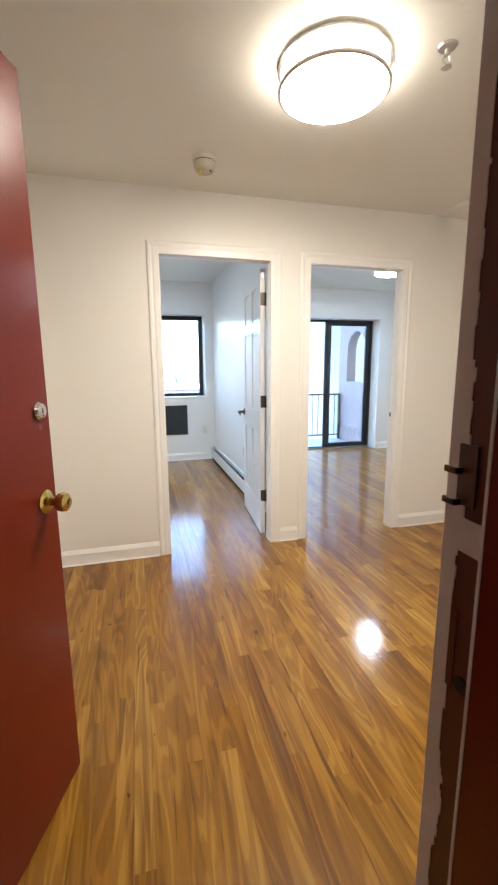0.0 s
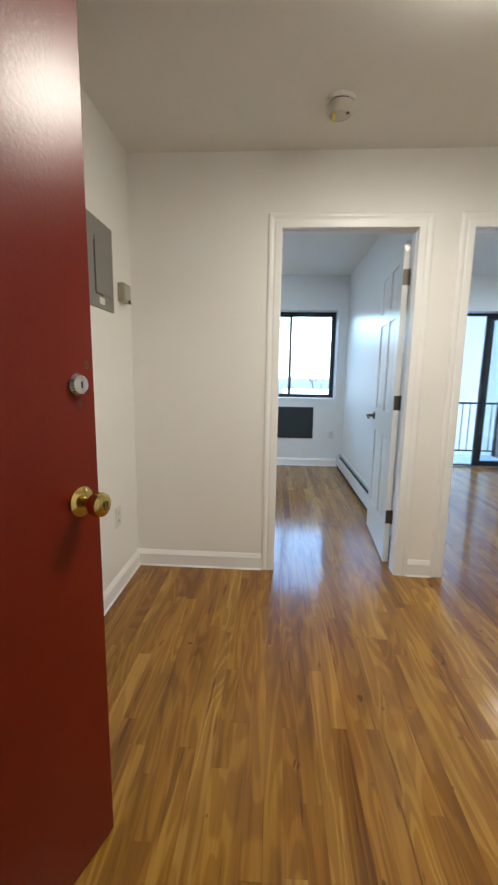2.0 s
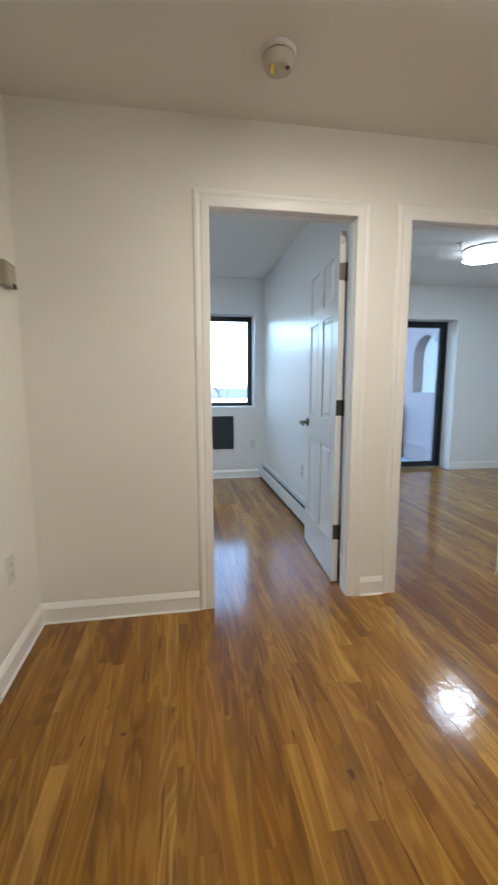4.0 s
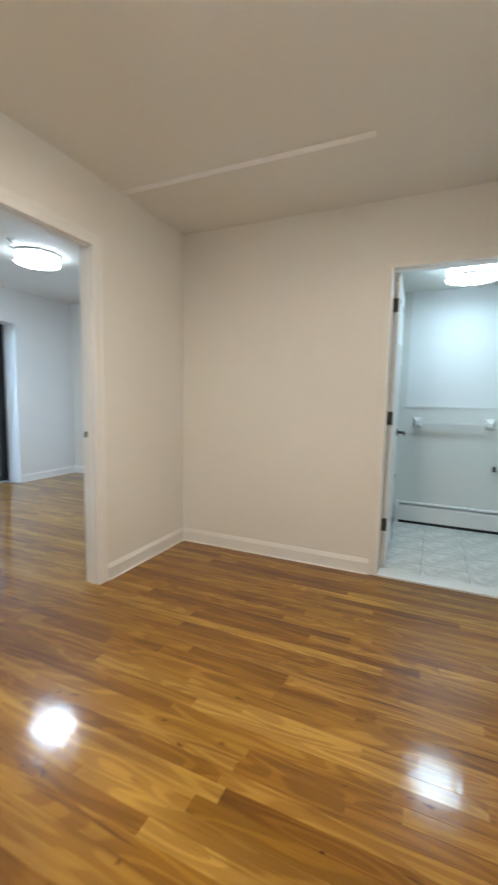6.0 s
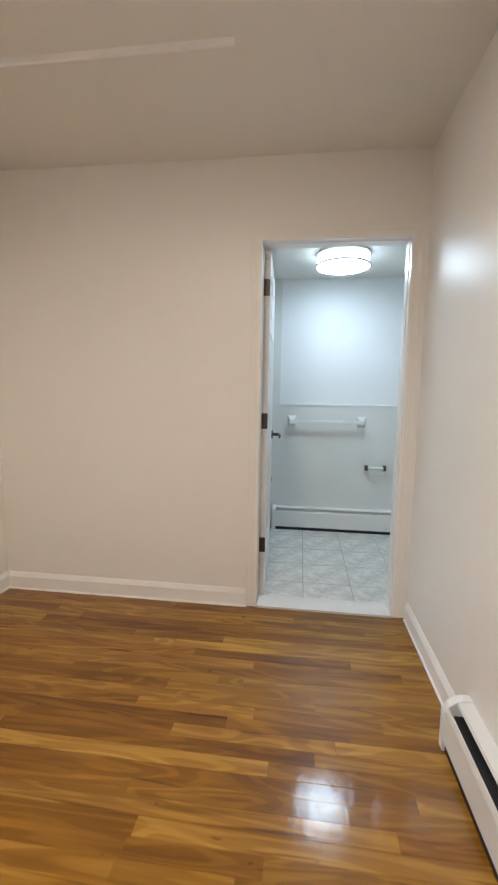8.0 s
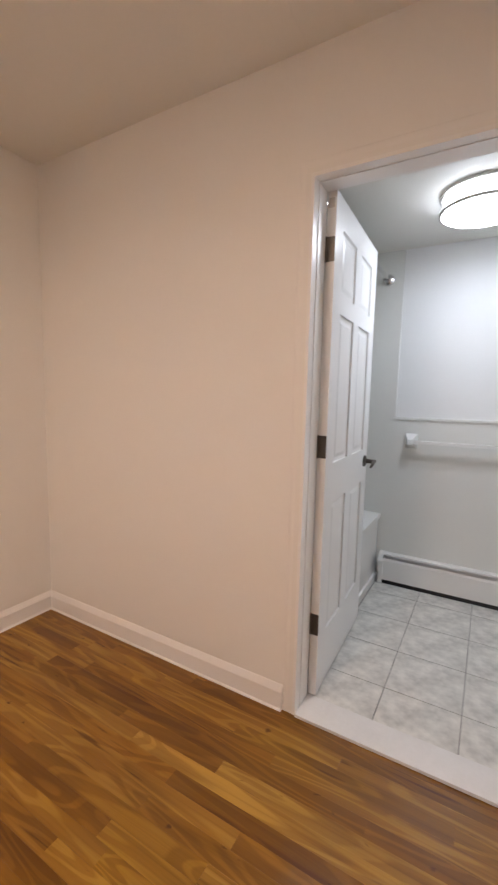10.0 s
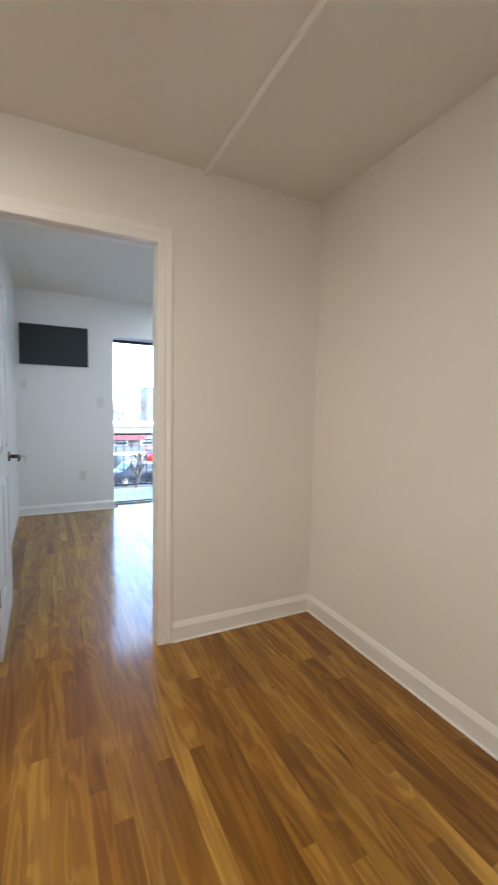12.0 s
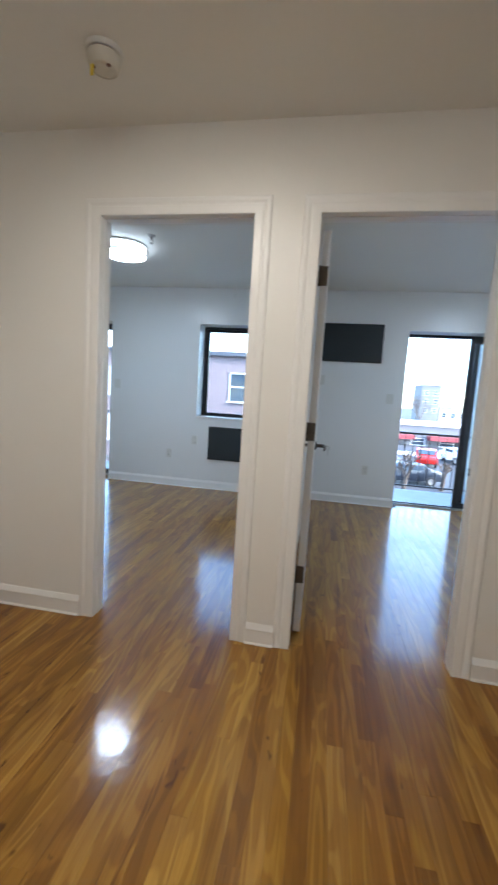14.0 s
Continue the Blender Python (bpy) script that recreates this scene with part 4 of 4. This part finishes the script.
for x0, x1 in ((-21, -9.8), (-8.0, 3.5), (5.0, 21)):
    part("awning", boxes((x0, x1, -1.2, 0, 0.85, 1.42), bevel=0.05), FACADE_RED, store, "red awning strip")


def car(m, paint, label):
    o = thing("car", m, label, "car", "parked cars")
    prof = [(-2.15, 0.35), (-2.2, 0.75), (-2.05, 0.95), (-1.3, 1.02), (-0.85, 1.42), (0.75, 1.46), (1.45, 1.05), (2.1, 0.98), (2.2, 0.55), (2.15, 0.35)]
    bm = extrude(bmesh.new(), prof, "y", -0.85, 0.85)
    rounded(bm, 0.06, 2)
    part("body", bm, paint, o, "", True)
    part("side_glass", boxes((-0.75, 0.78, -0.857, 0.857, 1.06, 1.36)), WINDOW_DARK, o)
    part("windscreen", extrude(bmesh.new(), [(0.84, 1.42), (1.40, 1.10), (1.42, 1.115), (0.86, 1.44)], "y", -0.72, 0.72), WINDOW_DARK, o)
    part("rear_window", extrude(bmesh.new(), [(-0.90, 1.40), (-1.27, 1.07), (-1.29, 1.085), (-0.92, 1.42)], "y", -0.72, 0.72), WINDOW_DARK, o)
    for x in (-1.35, 1.35):
        for s in (-1, 1):
            w = part("wheel", lathed([(0.2, -0.1), (0.32, -0.1), (0.34, -0.05), (0.34, 0.05), (0.32, 0.1), (0.2, 0.1)], 20, Matrix.Translation((x, s * 0.78, 0.34)) @ pose(0, 0, 0, 90, 0, 0)), RUBBER, o)
            part("rim", lathed([(0, 0.06), (0.2, 0.08), (0.2, -0.08), (0, -0.06)], 16, Matrix.Translation((x, s * 0.78, 0.34)) @ pose(0, 0, 0, 90, 0, 0)), NICKEL, w)
    for s in (-1, 1):
        part("headlight", boxes((2.12, 2.2, s * 0.6 - 0.16, s * 0.6 + 0.16, 0.68, 0.82), bevel=0.02), PLASTIC, o)
    return o


car(pose(7.7, 30.5, GZ, 0, 0, 15), CAR_DARK, "dark parked car in the lot below")
car(pose(11.4, 41, GZ, 0, 0, 80), CAR_RED, "red parked car in the lot below")
car(pose(6.2, 36, GZ, 0, 0, 10), CAR_DARK, "black parked car beside snow")
car(pose(15, 44, GZ, 0, 0, 100), CAR_WHITE, "white parked car in the lot below")
car(pose(19, 52, GZ, 0, 0, 95), CAR_DARK, "dark car parked farther off")
car(pose(12, 27, GZ, 0, 0, 20), CAR_WHITE, "white parked car near the building")


def bare_tree(x, y, h, seed):
    o = thing("bare_tree", pose(x, y, GZ), "leafless winter tree with fine branches", "tree", "bare trees")
    rnd = random.Random(seed)
    bm, twigs = bmesh.new(), bmesh.new()
    tube(bm, (0, 0, 0), (0.1, 0, h * 0.35), 0.16, 0.11, 8)

    def grow(p, d, length, r, depth, target):
        q = p + d * length
        tube(target, p, q, r, r * 0.65, 5)
        if depth:
            for _ in range(3):
                nd = (d + Vector((rnd.uniform(-1, 1), rnd.uniform(-1, 1), rnd.uniform(-0.2, 0.7))) * 0.62).normalized()
                grow(p + d * length * rnd.uniform(0.6, 1.0), nd, length * rnd.uniform(0.6, 0.8), r * 0.6, depth - 1, twigs)
    for _ in range(4):
        grow(Vector((0.1, 0, h * 0.33)), Vector((rnd.uniform(-0.6, 0.6), rnd.uniform(-0.6, 0.6), 1)).normalized(), h * 0.22, 0.07, 3, bm)
    part("trunk", bm, BARK, o)
    part("crown", twigs, BARK, o)


for k, (x, y, h) in enumerate(((14, 80, 8), (20, 84, 8), (31, 88, 9), (8, 82, 8), (37, 96, 9), (25, 110, 10), (12, 104, 9), (46, 120, 10), (7.0, 27.5, 2.4), (8.3, 33, 2.6), (9.6, 29, 2.2))):
    bare_tree(x, y, h, k)

# ---- pieces: balcony bricks, bathroom tiles, floor boards ----
brick_meshes = {}
for r in range(40):
    z0 = -0.04 + r * 0.073
    zc = z0 + 0.032
    y = FY1 + (0.0 if r % 2 else -0.11)
    while y < YB + 0.05:
        a, b = max(y, FY1 + 0.004), min(y + 0.212, YB + 0.055)
        y += 0.222
        spans = [(a, b)]
        if zc > AZ0:
            half = AR if zc < ASPRING else (math.sqrt(max(AR * AR - (zc - ASPRING) ** 2, 0)) if zc < ASPRING + AR else 0)
            if half:
                spans = [(a, min(b, AC - half)), (max(a, AC + half), b)]
        for s0, s1 in spans:
            n = round(s1 - s0, 2)
            if n < 0.03 or z0 > 2.8:
                continue
            if n not in brick_meshes:
                brick_meshes[n] = mesh_of("brick", boxes((-0.004, 0.001, 0, n, 0, 0.063)), BRICK)
            b_ob = new("brick", brick_meshes[n])
            b_ob.parent = brick_wall
            b_ob.location = (bx0 - 0.001, s0, z0)

bath_floor = thing("floor_bath", pose(0, 0, 0), "grey mottled stone-look tile bathroom floor", "floor", kind="structure")
tile_meshes = {}
xs = [EX1 + 0.006, 3.756, 4.060, 4.364, 4.668, BX - 0.012]
ys = [BY0 + 0.012, 0.455, 0.760, 1.065, 1.370, 1.675, 1.968]
for xa, xb in zip(xs, xs[1:]):
    for ya, yb in zip(ys, ys[1:]):
        key = (round(xb - xa, 3), round(yb - ya, 3))
        if key not in tile_meshes:
            tile_meshes[key] = mesh_of("tile", boxes((0.002, key[0] - 0.002, 0.002, key[1] - 0.002, -0.004, 0.002), bevel=0.0012), TILE)
        t_ob = new("tile", tile_meshes[key])
        t_ob.parent = bath_floor
        t_ob.location = (xa, ya, 0)

boards = thing("floor", pose(0, 0, 0), "glossy varnished oak strip floor in mixed honey tones", "floor", kind="structure")
BW = 0.0572
board_meshes = {}
rng = random.Random(11)
tilt = random.Random(23)
rest_v, rest_f = [], []


def board_shape(x0, y0, length):
    c, e = 0.0002, 0.0002
    w = BW - 0.0003
    v = [(0, 0, -0.012), (w, 0, -0.012), (w, length, -0.012), (0, length, -0.012), (0, 0, -e), (w, 0, -e), (w, length, -e), (0, length, -e),
         (c, c, 0), (w - c, c, 0), (w - c, length - c, 0), (c, length - c, 0)]
    f = [(0, 1, 5, 4), (1, 2, 6, 5), (2, 3, 7, 6), (3, 0, 4, 7), (4, 5, 9, 8), (5, 6, 10, 9), (6, 7, 11, 10), (7, 4, 8, 11), (8, 9, 10, 11)]
    return [(x + x0, y + y0, z) for x, y, z in v], f


def lay(x, y0, y1, single):
    """One row of strips along y."""
    y = y0 - rng.uniform(0, 0.8)
    while y < y1:
        length = round(rng.choice((0.35, 0.48, 0.62, 0.8, 1.0, 1.25, 1.5)) * rng.uniform(0.9, 1.1), 2)
        a, b = max(y, y0), min(y + length, y1)
        y += length
        n = round(b - a - 0.0003, 3)
        if n < 0.02:
            continue
        if single(x, a):
            if n not in board_meshes:
                me = bpy.data.meshes.new("plank")
                me.from_pydata(*[board_shape(0, 0, n)[0], [], board_shape(0, 0, n)[1]])
                me.materials.append(OAK)
                board_meshes[n] = me
            ob = new("plank", board_meshes[n])
            ob.parent = boards
            ob.location = (x, a, 0)
            ob.rotation_euler = (0, tilt.uniform(-0.009, 0.009), 0)
        else:
            v, f = board_shape(x, a, n)
            k = len(rest_v)
            rest_v.extend(v)
            rest_f.extend([tuple(i + k for i in q) for q in f])


near = lambda x, y: -0.3 < x < 2.75 and 1.0 < y < 3.6
x = -2.75
while x < 5.19:
    south = NY1 - 0.15
    if x < EX0 - 0.002:
        south = SY1 - 0.02 if x > -2.5 else NY1
    if x < EX0 - 0.002 and x > -2.5:
        through_door = D1[0] - 0.06 < x < D1[1] or D2[0] - 0.06 < x < D2[1]
        if through_door:
            lay(x, SY1 - 0.02, 6.85 if SLIDE[0] < x else FY0, near)
        else:
            lay(x, SY1 - 0.02, NY0 + 0.02, near)
            lay(x, NY1 - 0.02, 6.85 if SLIDE[0] < x < SLIDE[1] - BW or SLIDE2[0] < x < SLIDE2[1] - BW else FY0, near)
    else:
        lay(x, NY1 - 0.02, 6.85 if SLIDE[0] < x < SLIDE[1] - BW or SLIDE2[0] < x < SLIDE2[1] - BW else FY0, near)
    x += BW
me = bpy.data.meshes.new("far_planks")
me.from_pydata(rest_v, [], rest_f)
me.materials.append(OAK)
far = new("far_planks", me)
far.parent = boards
tagged(far, "oak strips of the farther rooms", "", "", "stuff")
solid("trim_entry_saddle", boxes((ENTRY[0], ENTRY[1], SY0 - 0.01, SY1 - 0.022, -0.012, 0.010), bevel=0.003), MARBLE, "worn pale stone saddle under the entrance door", "threshold")
